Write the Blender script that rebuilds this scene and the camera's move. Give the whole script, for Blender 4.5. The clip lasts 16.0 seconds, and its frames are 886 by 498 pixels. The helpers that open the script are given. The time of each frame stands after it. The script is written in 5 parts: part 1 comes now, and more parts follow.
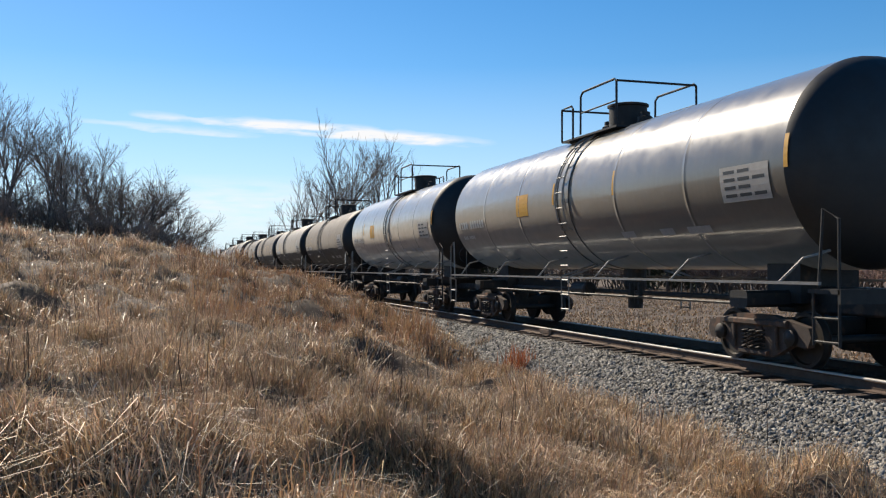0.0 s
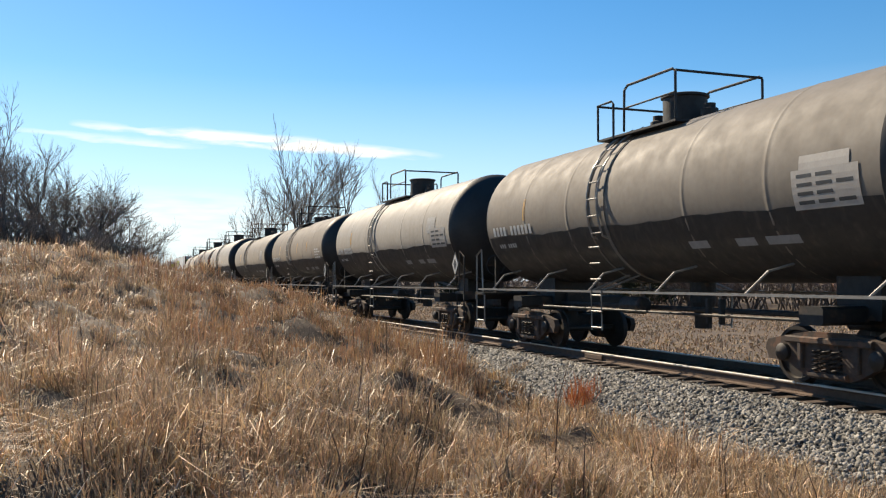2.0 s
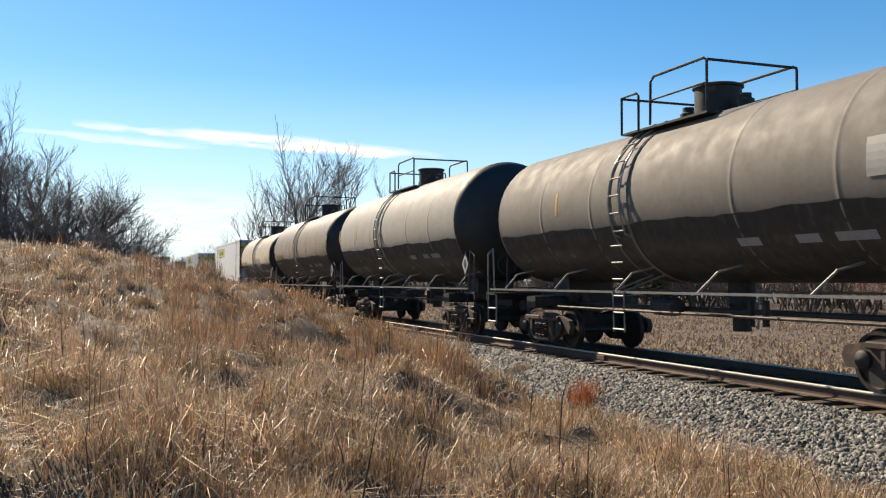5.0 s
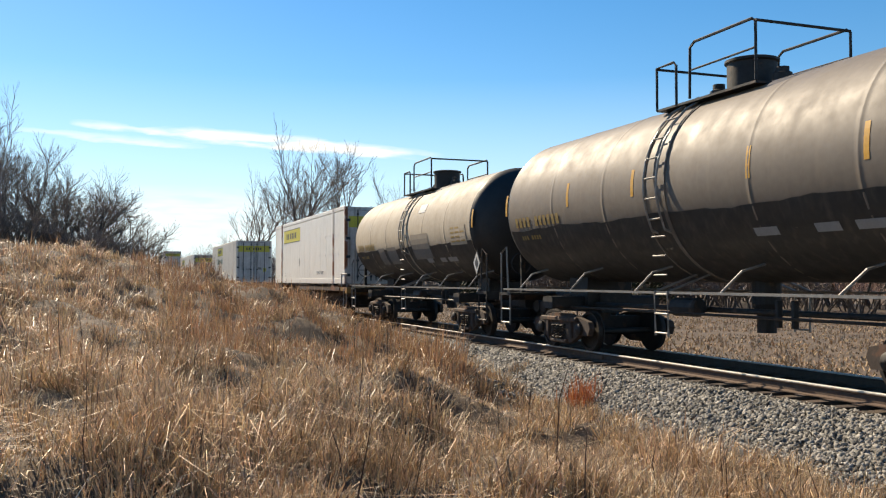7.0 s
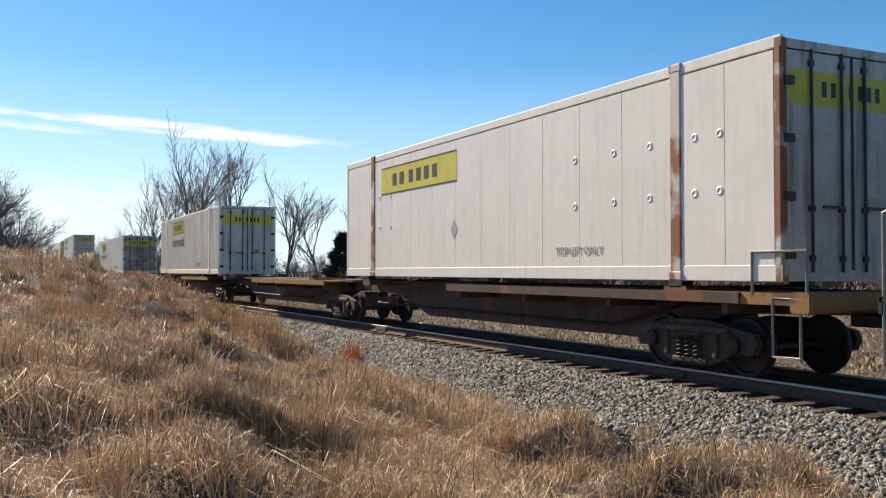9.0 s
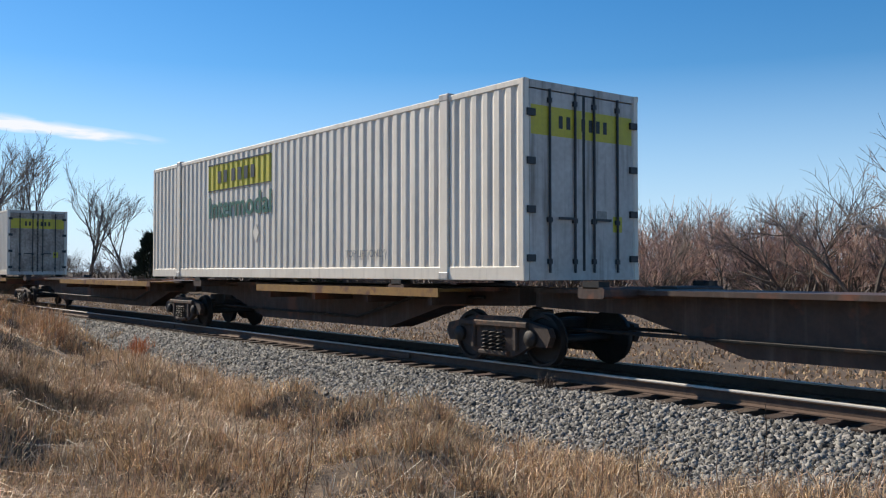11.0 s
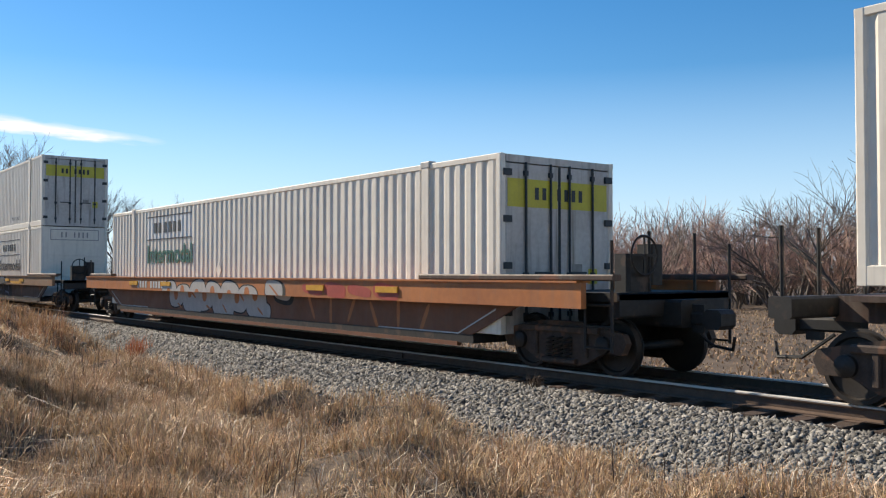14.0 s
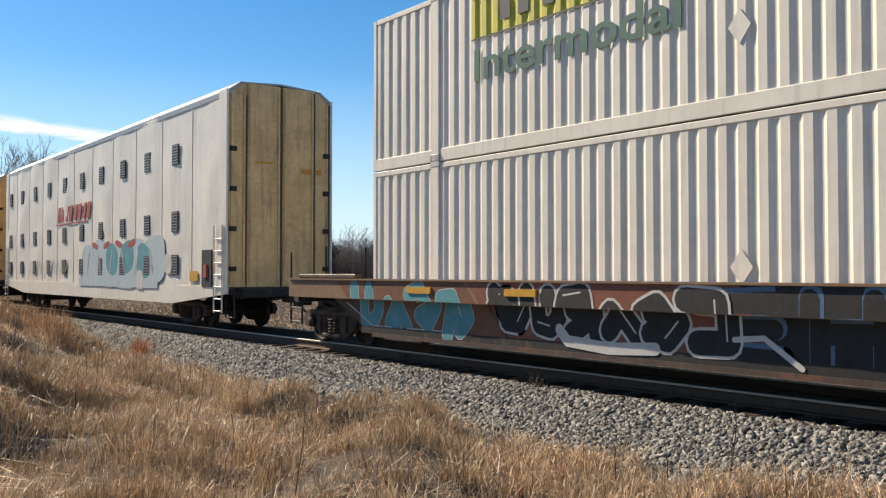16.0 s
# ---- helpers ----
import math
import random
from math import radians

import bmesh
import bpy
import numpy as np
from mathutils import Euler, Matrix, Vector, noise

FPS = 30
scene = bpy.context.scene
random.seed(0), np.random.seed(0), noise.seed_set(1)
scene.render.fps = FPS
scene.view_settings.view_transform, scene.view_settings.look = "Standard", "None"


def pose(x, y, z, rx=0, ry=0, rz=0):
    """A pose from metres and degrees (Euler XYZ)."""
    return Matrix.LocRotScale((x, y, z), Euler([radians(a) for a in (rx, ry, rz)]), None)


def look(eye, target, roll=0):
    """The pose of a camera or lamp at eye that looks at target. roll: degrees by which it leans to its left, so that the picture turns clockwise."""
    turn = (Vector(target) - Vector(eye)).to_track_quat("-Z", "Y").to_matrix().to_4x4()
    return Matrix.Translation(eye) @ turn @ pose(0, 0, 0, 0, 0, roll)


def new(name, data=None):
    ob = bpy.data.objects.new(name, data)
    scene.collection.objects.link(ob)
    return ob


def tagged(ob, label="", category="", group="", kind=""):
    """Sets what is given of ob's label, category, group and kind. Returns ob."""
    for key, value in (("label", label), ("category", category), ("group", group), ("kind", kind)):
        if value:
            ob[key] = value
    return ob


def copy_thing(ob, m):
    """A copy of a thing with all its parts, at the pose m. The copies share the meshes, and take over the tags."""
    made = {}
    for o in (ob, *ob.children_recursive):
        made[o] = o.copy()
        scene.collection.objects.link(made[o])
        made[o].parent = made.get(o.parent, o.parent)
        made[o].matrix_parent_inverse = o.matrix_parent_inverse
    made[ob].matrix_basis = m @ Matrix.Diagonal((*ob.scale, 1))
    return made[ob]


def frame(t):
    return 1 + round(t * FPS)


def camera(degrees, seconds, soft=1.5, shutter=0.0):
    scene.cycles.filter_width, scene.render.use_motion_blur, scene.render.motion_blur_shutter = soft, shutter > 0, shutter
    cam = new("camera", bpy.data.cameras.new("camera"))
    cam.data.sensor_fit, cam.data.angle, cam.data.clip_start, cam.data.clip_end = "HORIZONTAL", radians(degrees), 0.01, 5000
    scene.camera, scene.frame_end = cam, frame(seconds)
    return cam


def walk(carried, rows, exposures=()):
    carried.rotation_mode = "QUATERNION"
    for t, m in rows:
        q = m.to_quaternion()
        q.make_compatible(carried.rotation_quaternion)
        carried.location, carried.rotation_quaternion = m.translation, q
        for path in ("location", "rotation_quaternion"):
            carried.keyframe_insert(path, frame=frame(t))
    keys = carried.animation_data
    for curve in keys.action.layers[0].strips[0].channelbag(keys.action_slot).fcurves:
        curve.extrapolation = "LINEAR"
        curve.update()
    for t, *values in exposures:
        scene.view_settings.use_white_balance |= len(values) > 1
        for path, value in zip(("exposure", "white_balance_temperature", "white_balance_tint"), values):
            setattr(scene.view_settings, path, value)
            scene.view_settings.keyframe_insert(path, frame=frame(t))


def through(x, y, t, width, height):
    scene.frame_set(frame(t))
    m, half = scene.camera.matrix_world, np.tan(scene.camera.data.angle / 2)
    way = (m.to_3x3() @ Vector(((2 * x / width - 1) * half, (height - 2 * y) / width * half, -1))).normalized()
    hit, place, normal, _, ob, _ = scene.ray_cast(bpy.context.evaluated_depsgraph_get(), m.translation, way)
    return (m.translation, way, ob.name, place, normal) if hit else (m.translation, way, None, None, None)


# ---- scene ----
from collections import defaultdict

RAIL_X = 10.78          # middle of the track; rail heads lie at z = 0
EYE = 1.5

# ---- camera ----
cam = camera(52.2, 16.0, soft=1.2, shutter=0.0)
# seconds, x, y, turn to the right of the track's direction, upward tilt
PATH = (
    (0.0, 0.87, 5.60, 17.10, 1.20),
    (0.5, 0.35, 9.20, 20.06, 1.72),
    (1.0, 0.37, 9.80, 20.38, 1.81),
    (1.5, 0.38, 9.80, 20.44, 1.88),
    (2.0, 0.38, 9.79, 20.46, 2.01),
    (2.5, 0.37, 9.79, 20.34, 2.05),
    (3.0, 0.37, 9.80, 20.30, 2.06),
    (3.5, 0.37, 9.79, 20.33, 2.02),
    (4.0, 0.37, 9.79, 20.31, 2.00),
    (5.0, 0.37, 9.80, 20.36, 2.01),
    (6.5, 0.38, 9.80, 20.43, 2.03),
    (7.0, 0.38, 9.80, 20.43, 1.98),
    (7.5, 0.38, 9.80, 20.44, 2.02),
    (8.0, 0.38, 9.80, 20.58, 2.00),
    (8.5, 0.44, 9.56, 21.40, 2.25),
    (9.0, 0.51, 3.38, 26.20, 1.39),
    (9.5, 0.30, 1.08, 30.30, 1.28),
    (9.7, 0.40, 1.07, 32.52, 1.31),
    (10.7, 0.26, 0.55, 36.21, 1.38),
    (11.8, -0.19, 0.00, 40.37, 1.55),
    (12.0, -0.17, 0.00, 39.98, 1.55),
    (12.5, -0.09, 0.00, 38.93, 1.54),
    (13.0, -0.04, 0.00, 38.14, 1.53),
    (13.5, -0.01, 0.00, 37.76, 1.53),
    (14.0, 0.00, 0.00, 37.57, 1.52),
    (14.5, 0.01, 0.00, 37.44, 1.53),
    (15.0, 0.01, 0.00, 37.38, 1.53),
    (15.5, 0.02, 0.00, 37.31, 1.54),
    (16.0, 0.02, 0.00, 37.31, 1.52),
)
walk(cam, [(t, pose(x, y, EYE, 90 + tilt, 0, -turn)) for t, x, y, turn, tilt in PATH],
     exposures=((0.0, 0.38, 6600, 10), (1.0, 0.62, 7050, 10), (2.5, 0.66, 7150, 10), (8.5, 0.70, 7300, 10), (9.0, 0.58, 7050, 10),
                (9.5, 0.40, 6800, 10), (12.0, 0.36, 6250, 10), (12.5, 0.38, 6250, 10), (13.5, 0.50, 6650, 10), (15.0, 0.54, 6700, 10), (16.0, 0.54, 6950, 10)))

# ---- light ----
SUN_DIR = Vector((-0.23, 0.76, 0.61)).normalized()
sun = new("sun", bpy.data.lights.new("sun", "SUN"))
sun.data.energy, sun.data.angle, sun.data.color = 5.2, radians(0.53), (1.0, 0.89, 0.73)
sun.matrix_world = look((0, 0, 60), Vector((0, 0, 60)) - SUN_DIR)

world = bpy.data.worlds.new("sky")
scene.world = world
world.use_nodes = True
wn, wl = world.node_tree.nodes, world.node_tree.links
wn.clear()


def wnode(kind, **values):
    n = wn.new(kind)
    for k, v in values.items():
        setattr(n, k, v)
    return n


def wmath(op, a, b=None, clamp=False):
    n = wnode("ShaderNodeMath", operation=op, use_clamp=clamp)
    for i, v in enumerate((a, b)):
        if v is None:
            continue
        if isinstance(v, (int, float)):
            n.inputs[i].default_value = v
        else:
            wl.new(v, n.inputs[i])
    return n.outputs[0]


sky = wnode("ShaderNodeTexSky", sky_type="NISHITA", sun_disc=False)
sky.sun_elevation = math.asin(SUN_DIR.z)
sky.sun_rotation = math.atan2(SUN_DIR.x, SUN_DIR.y)
sky.altitude, sky.air_density, sky.dust_density, sky.ozone_density = 300, 1.0, 0.15, 3.0
coords = wnode("ShaderNodeTexCoord")
sep = wnode("ShaderNodeSeparateXYZ")
wl.new(coords.outputs["Generated"], sep.inputs[0])
az = wmath("ARCTAN2", sep.outputs[0], sep.outputs[1])
el = wmath("ARCSINE", sep.outputs[2])


def streak(az0, el0, half, thick, slope, amount):
    """A thin cirrus streak: its middle (radians), half length, half thickness, slope, strength."""
    da = wmath("SUBTRACT", az, az0)
    line = wmath("ADD", wmath("MULTIPLY", da, slope), el0)
    v = wmath("DIVIDE", wmath("SUBTRACT", wmath("ADD", el, ripple), line), thick)
    u = wmath("DIVIDE", da, half)
    r2 = wmath("ADD", wmath("MULTIPLY", v, v), wmath("POWER", wmath("ABSOLUTE", u), 4))
    m = wmath("SUBTRACT", 1, r2, clamp=True)
    return wmath("MULTIPLY", m, amount)


mapping = wnode("ShaderNodeMapping")
mapping.inputs["Scale"].default_value = (14, 14, 90)
wl.new(coords.outputs["Generated"], mapping.inputs[0])
wisps = wnode("ShaderNodeTexNoise")
wisps.inputs["Scale"].default_value, wisps.inputs["Detail"].default_value = 1.6, 6
wl.new(mapping.outputs[0], wisps.inputs["Vector"])
ripple = wmath("MULTIPLY", wmath("SUBTRACT", wisps.outputs["Fac"], 0.5), 0.012)
total = 0.0
for s in (
    (0.175, 0.149, 0.15, 0.0085, -0.055, 1.0),
    (0.15, 0.154, 0.09, 0.007, -0.05, 0.8),
    (0.012, 0.158, 0.05, 0.005, -0.06, 0.8),
    (0.005, 0.147, 0.10, 0.0045, -0.05, 0.6),
    (0.07, 0.066, 0.12, 0.036, 0.0, 0.6),
    (0.27, 0.142, 0.09, 0.007, -0.05, 0.55),
):
    total = wmath("ADD", streak(*s), total)
cover = wmath("MULTIPLY", total, wmath("MULTIPLY", wmath("SUBTRACT", wisps.outputs["Fac"], 0.30), 2.7), clamp=True)
mixer = wnode("ShaderNodeMix", data_type="RGBA")
wl.new(cover, mixer.inputs["Factor"])
deep = wnode("ShaderNodeHueSaturation")
deep.inputs["Saturation"].default_value = 1.36
deep.inputs["Value"].default_value = 1.08
wl.new(sky.outputs[0], deep.inputs["Color"])
low_air = wnode("ShaderNodeMix", data_type="RGBA")
wl.new(wmath("MULTIPLY", wmath("SUBTRACT", 1, wmath("DIVIDE", wmath("ABSOLUTE", el), 0.22), clamp=True), 0.8), low_air.inputs["Factor"])
wl.new(deep.outputs[0], low_air.inputs[6])
low_air.inputs[7].default_value = (5.1, 6.9, 9.3, 1)
wl.new(low_air.outputs[2], mixer.inputs[6])
mixer.inputs[7].default_value = (8.4, 8.5, 8.7, 1)
back = wnode("ShaderNodeBackground")
back.inputs["Strength"].default_value = 0.087
wl.new(mixer.outputs[2], back.inputs["Color"])
wl.new(back.outputs[0], wnode("ShaderNodeOutputWorld").inputs["Surface"])


# ---- materials ----
def surface(name, base, dark=None, rough=0.6, metal=0.0, grain=8.0, spread=0.5, bump=0.0, bump_scale=60.0,
            stretch=(1, 1, 1), rust=0.0, rust_color=(0.16, 0.06, 0.03), island=0.0, per_object=0.0, streaks=0.0, coat=0.0,
            through=0.0, dust=None, film=0.3):
    """A procedural material: two colours mixed by noise at two scales, with optional rust, streaks, relief and variation."""
    m = bpy.data.materials.new(name)
    m.use_nodes = True
    nodes, links = m.node_tree.nodes, m.node_tree.links
    b = nodes["Principled BSDF"]
    tc = nodes.new("ShaderNodeTexCoord")
    mp = nodes.new("ShaderNodeMapping")
    mp.inputs["Scale"].default_value = stretch
    links.new(tc.outputs["Object"], mp.inputs[0])

    def noise_at(scale, detail=5.0):
        n = nodes.new("ShaderNodeTexNoise")
        n.inputs["Scale"].default_value, n.inputs["Detail"].default_value = scale, detail
        links.new(mp.outputs[0], n.inputs["Vector"])
        return n.outputs["Fac"]

    def sums(op, a, c):
        n = nodes.new("ShaderNodeMath")
        n.operation = op
        for i, v in enumerate((a, c)):
            if isinstance(v, (int, float)):
                n.inputs[i].default_value = v
            else:
                links.new(v, n.inputs[i])
        return n.outputs[0]

    def blend(fac, a, c):
        n = nodes.new("ShaderNodeMix")
        n.data_type = "RGBA"
        links.new(fac, n.inputs["Factor"])
        for i, v in ((6, a), (7, c)):
            if isinstance(v, tuple):
                n.inputs[i].default_value = (*v, 1)
            else:
                links.new(v, n.inputs[i])
        return n.outputs[2]

    def ramp(v, lo, hi):
        n = nodes.new("ShaderNodeMapRange")
        n.inputs["From Min"].default_value, n.inputs["From Max"].default_value = lo, hi
        links.new(v, n.inputs["Value"])
        return n.outputs[0]

    dark = dark or tuple(c * 0.6 for c in base)
    both = sums("ADD", sums("MULTIPLY", noise_at(grain), 0.55), sums("MULTIPLY", noise_at(grain * 7.3), 0.45))
    fac = ramp(both, 0.5 - spread * 0.4, 0.5 + spread * 0.4)
    color = blend(fac, dark, tuple(base))
    if island or per_object:
        if island:
            src = nodes.new("ShaderNodeNewGeometry").outputs["Random Per Island"]
        else:
            src = nodes.new("ShaderNodeObjectInfo").outputs["Random"]
        hsv = nodes.new("ShaderNodeHueSaturation")
        amount = island or per_object
        links.new(sums("ADD", sums("MULTIPLY", src, 2 * amount), 1 - amount), hsv.inputs["Value"])
        links.new(sums("ADD", sums("MULTIPLY", sums("FRACT", sums("MULTIPLY", src, 7.31), 0.0), 0.03), 0.485), hsv.inputs["Hue"])
        links.new(color, hsv.inputs["Color"])
        color = hsv.outputs[0]
    if streaks:
        ms = nodes.new("ShaderNodeMapping")
        ms.inputs["Scale"].default_value = (3.5, 3.5, 0.25)
        links.new(tc.outputs["Object"], ms.inputs[0])
        ns = nodes.new("ShaderNodeTexNoise")
        ns.inputs["Scale"].default_value, ns.inputs["Detail"].default_value = 2.2, 6
        links.new(ms.outputs[0], ns.inputs["Vector"])
        color = blend(sums("MULTIPLY", ramp(ns.outputs["Fac"], 0.52, 0.75), streaks), color, (0.16, 0.13, 0.10))
    if rust:
        spots = ramp(noise_at(grain * 0.6, 8.0), 0.62 - rust * 0.3, 0.68 - rust * 0.25)
        color = blend(spots, color, rust_color)
    links.new(color, b.inputs["Base Color"])
    b.inputs["Metallic"].default_value = metal
    rr = ramp(noise_at(grain * 2.1), 0.3, 0.7)
    links.new(sums("ADD", sums("MULTIPLY", rr, 0.16), max(0.02, rough - 0.08)), b.inputs["Roughness"])
    if coat:
        b.inputs["Coat Weight"].default_value = coat
        b.inputs["Coat Roughness"].default_value = 0.12
    if dust:
        b.inputs["Sheen Weight"].default_value = film
        b.inputs["Sheen Roughness"].default_value = 0.45
        b.inputs["Sheen Tint"].default_value = (*dust, 1)
    if through:
        b.inputs["Transmission Weight"].default_value = 0.0
        b.inputs["Subsurface Weight"].default_value = 0.0
        tr = nodes.new("ShaderNodeBsdfTranslucent")
        links.new(color, tr.inputs["Color"])
        mx = nodes.new("ShaderNodeMixShader")
        mx.inputs[0].default_value = through
        out = nodes["Material Output"]
        links.new(b.outputs[0], mx.inputs[1])
        links.new(tr.outputs[0], mx.inputs[2])
        links.new(mx.outputs[0], out.inputs["Surface"])
    if bump:
        bp = nodes.new("ShaderNodeBump")
        bp.inputs["Strength"].default_value, bp.inputs["Distance"].default_value = bump, 0.02
        links.new(noise_at(bump_scale), bp.inputs["Height"])
        links.new(bp.outputs[0], b.inputs["Normal"])
    return m


black_gloss = surface("black_tank_paint", (0.040, 0.037, 0.033), (0.022, 0.020, 0.018), rough=0.36, grain=1.5, coat=0.8, bump=0.04, bump_scale=3, streaks=0.10, dust=(0.60, 0.56, 0.50), film=0.75)
grey_tank = surface("grey_tank_paint", (0.155, 0.135, 0.112), (0.10, 0.087, 0.072), rough=0.74, grain=1.2, bump=0.02, bump_scale=5, streaks=0.5, dust=(0.8, 0.72, 0.62), film=0.2)
taupe_tank = surface("taupe_tank_paint", (0.125, 0.108, 0.09), (0.08, 0.068, 0.056), rough=0.78, grain=1.2, bump=0.02, bump_scale=5, streaks=0.5, dust=(0.75, 0.66, 0.56), film=0.2)
silver_tank = surface("pale_grey_tank_paint", (0.225, 0.208, 0.182), (0.15, 0.138, 0.12), rough=0.66, grain=1.2, bump=0.02, bump_scale=5, streaks=0.5, dust=(0.9, 0.84, 0.75), film=0.25)
brown_tank = surface("brown_tank_paint", (0.135, 0.112, 0.09), (0.088, 0.072, 0.058), rough=0.62, grain=1.2, bump=0.02, bump_scale=5, streaks=0.4, dust=(0.7, 0.6, 0.5), film=0.2)
tan_tank = surface("tan_tank_paint", (0.29, 0.25, 0.195), (0.19, 0.163, 0.127), rough=0.66, grain=1.2, bump=0.02, bump_scale=5, streaks=0.6, dust=(0.95, 0.84, 0.68), film=0.3)
belly_black = surface("black_belly_paint", (0.034, 0.031, 0.028), (0.016, 0.015, 0.014), rough=0.6, grain=1.6, streaks=0.25)
head_black = surface("black_head_paint", (0.018, 0.017, 0.016), (0.010, 0.010, 0.010), rough=0.55, grain=2, bump=0.05)
frame_black = surface("grimy_black_steel", (0.016, 0.0145, 0.013), (0.008, 0.0075, 0.007), rough=0.65, grain=5, bump=0.15, rust=0.12, rust_color=(0.05, 0.03, 0.02))
rail_grey = surface("worn_grey_steel", (0.30, 0.29, 0.27), (0.16, 0.15, 0.14), rough=0.4, metal=0.3, grain=9)
truck_steel = surface("dusty_truck_steel", (0.078, 0.050, 0.036), (0.030, 0.021, 0.016), rough=0.8, grain=6, bump=0.2, rust=0.15, rust_color=(0.12, 0.06, 0.035))
wheel_steel = surface("wheel_steel", (0.036, 0.029, 0.024), (0.016, 0.013, 0.011), rough=0.6, metal=0.3, grain=6)
faded_yellow = surface("faded_yellow_lettering", (0.36, 0.235, 0.06), (0.22, 0.15, 0.055), rough=0.6, grain=12)
yellow_paint = surface("yellow_marking", (0.62, 0.33, 0.03), (0.45, 0.22, 0.02), rough=0.5, grain=12)
logo_yellow = surface("faded_yellow_panel", (0.62, 0.55, 0.05), (0.48, 0.42, 0.05), rough=0.55, grain=4, streaks=0.2)
white_mark = surface("white_marking", (0.55, 0.55, 0.53), (0.38, 0.38, 0.36), rough=0.55, grain=10)
dark_mark = surface("dark_marking", (0.035, 0.04, 0.045), rough=0.55, grain=10)
faded_mark = surface("faded_grey_lettering", (0.28, 0.285, 0.29), (0.20, 0.205, 0.21), rough=0.6, grain=10)
faded_panel = surface("faded_pale_panel", (0.36, 0.34, 0.31), (0.28, 0.26, 0.235), rough=0.6, grain=6)
pale_straw = surface("bleached_white_straw", (0.76, 0.67, 0.53), (0.58, 0.48, 0.35), rough=0.55, grain=0.5, island=0.25, through=0.2)
seam_grey = surface("grimy_seam", (0.40, 0.39, 0.37), (0.30, 0.29, 0.27), rough=0.7)
green_mark = surface("green_lettering", (0.015, 0.09, 0.06), (0.03, 0.12, 0.09), rough=0.55, grain=10)
box_white = surface("weathered_white_container_paint", (0.80, 0.735, 0.625), (0.68, 0.615, 0.515), rough=0.5, grain=0.9, streaks=0.26, bump=0.03, bump_scale=5)
box_plate = surface("dull_white_sheet_paint", (0.78, 0.75, 0.70), (0.69, 0.66, 0.61), rough=0.45, grain=0.8, streaks=0.15, bump=0.05, bump_scale=2)
dirty_door = surface("soot_smeared_white_door", (0.50, 0.44, 0.37), (0.20, 0.16, 0.125), rough=0.6, grain=1.3, spread=0.35, streaks=1.0)
door_white = surface("stained_white_door_paint", (0.60, 0.58, 0.54), (0.40, 0.37, 0.33), rough=0.5, grain=1.6, streaks=0.8)
rusty_white = surface("rust_eaten_white_post", (0.60, 0.55, 0.50), (0.45, 0.40, 0.36), rough=0.7, grain=3.0, rust=0.62, rust_color=(0.24, 0.09, 0.04), bump=0.2)
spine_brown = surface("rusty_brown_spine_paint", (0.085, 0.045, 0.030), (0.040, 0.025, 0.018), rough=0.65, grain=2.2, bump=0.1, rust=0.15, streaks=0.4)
spine_yellow = surface("faded_yellow_deck_paint", (0.33, 0.18, 0.04), (0.18, 0.095, 0.03), rough=0.6, grain=3, rust=0.2, rust_color=(0.13, 0.06, 0.03))
well_orange = surface("weathered_orange_well_paint", (0.46, 0.165, 0.045), (0.30, 0.105, 0.035), rough=0.55, grain=1.1, streaks=0.3, bump=0.04, bump_scale=4)
# darker than well_orange because the sill's shade is put into this colour
well_brown = surface("shaded_brown_well_paint", (0.19, 0.070, 0.028), (0.115, 0.044, 0.020), rough=0.6, grain=1.1, streaks=0.2, bump=0.04, bump_scale=4)
well_tan = surface("faded_tan_well_paint", (0.25, 0.145, 0.075), (0.16, 0.09, 0.05), rough=0.6, grain=1.1, streaks=0.4, bump=0.04, bump_scale=4)
auto_white = surface("dented_white_panel_paint", (0.80, 0.74, 0.64), (0.68, 0.62, 0.53), rough=0.42, grain=1.0, bump=0.5, bump_scale=1.3, streaks=0.22)
auto_tan = surface("stained_tan_end_paint", (0.82, 0.58, 0.28), (0.50, 0.32, 0.14), rough=0.55, grain=1.4, streaks=0.55)
auto_grey = surface("galvanised_roof", (0.36, 0.36, 0.35), (0.26, 0.26, 0.25), rough=0.4, metal=0.3, grain=2)
vent_dark = surface("dark_vent_steel", (0.05, 0.05, 0.05), rough=0.6)
rail_top = surface("polished_rail_head", (0.62, 0.57, 0.50), (0.46, 0.42, 0.37), rough=0.55, metal=0.1, grain=6, stretch=(1, 0.1, 1))
rail_side = surface("rusty_rail_web", (0.125, 0.078, 0.052), (0.07, 0.043, 0.03), rough=0.85, grain=8, bump=0.2)
tie_wood = surface("creosoted_tie_wood", (0.085, 0.052, 0.035), (0.035, 0.023, 0.017), rough=0.9, grain=5, stretch=(0.3, 3, 3), bump=0.4, per_object=0.25)
stone_mat = surface("grey_ballast_stone", (0.25, 0.236, 0.21), (0.11, 0.103, 0.092), rough=0.9, grain=14, island=0.85)
# bed coloured far darker than the stones, to deepen the shade under the train
ballast_bed = surface("shade_darkened_ballast_bed", (0.062, 0.057, 0.052), (0.018, 0.017, 0.016), rough=0.95, grain=9, spread=0.4, bump=1.0, bump_scale=18)
soil = surface("dry_thatch_soil", (0.14, 0.095, 0.058), (0.045, 0.030, 0.019), rough=0.95, grain=1.1, bump=0.8, bump_scale=25)
straw = surface("bleached_straw", (0.73, 0.53, 0.34), (0.37, 0.255, 0.155), rough=0.5, grain=0.5, island=0.7, through=0.16)
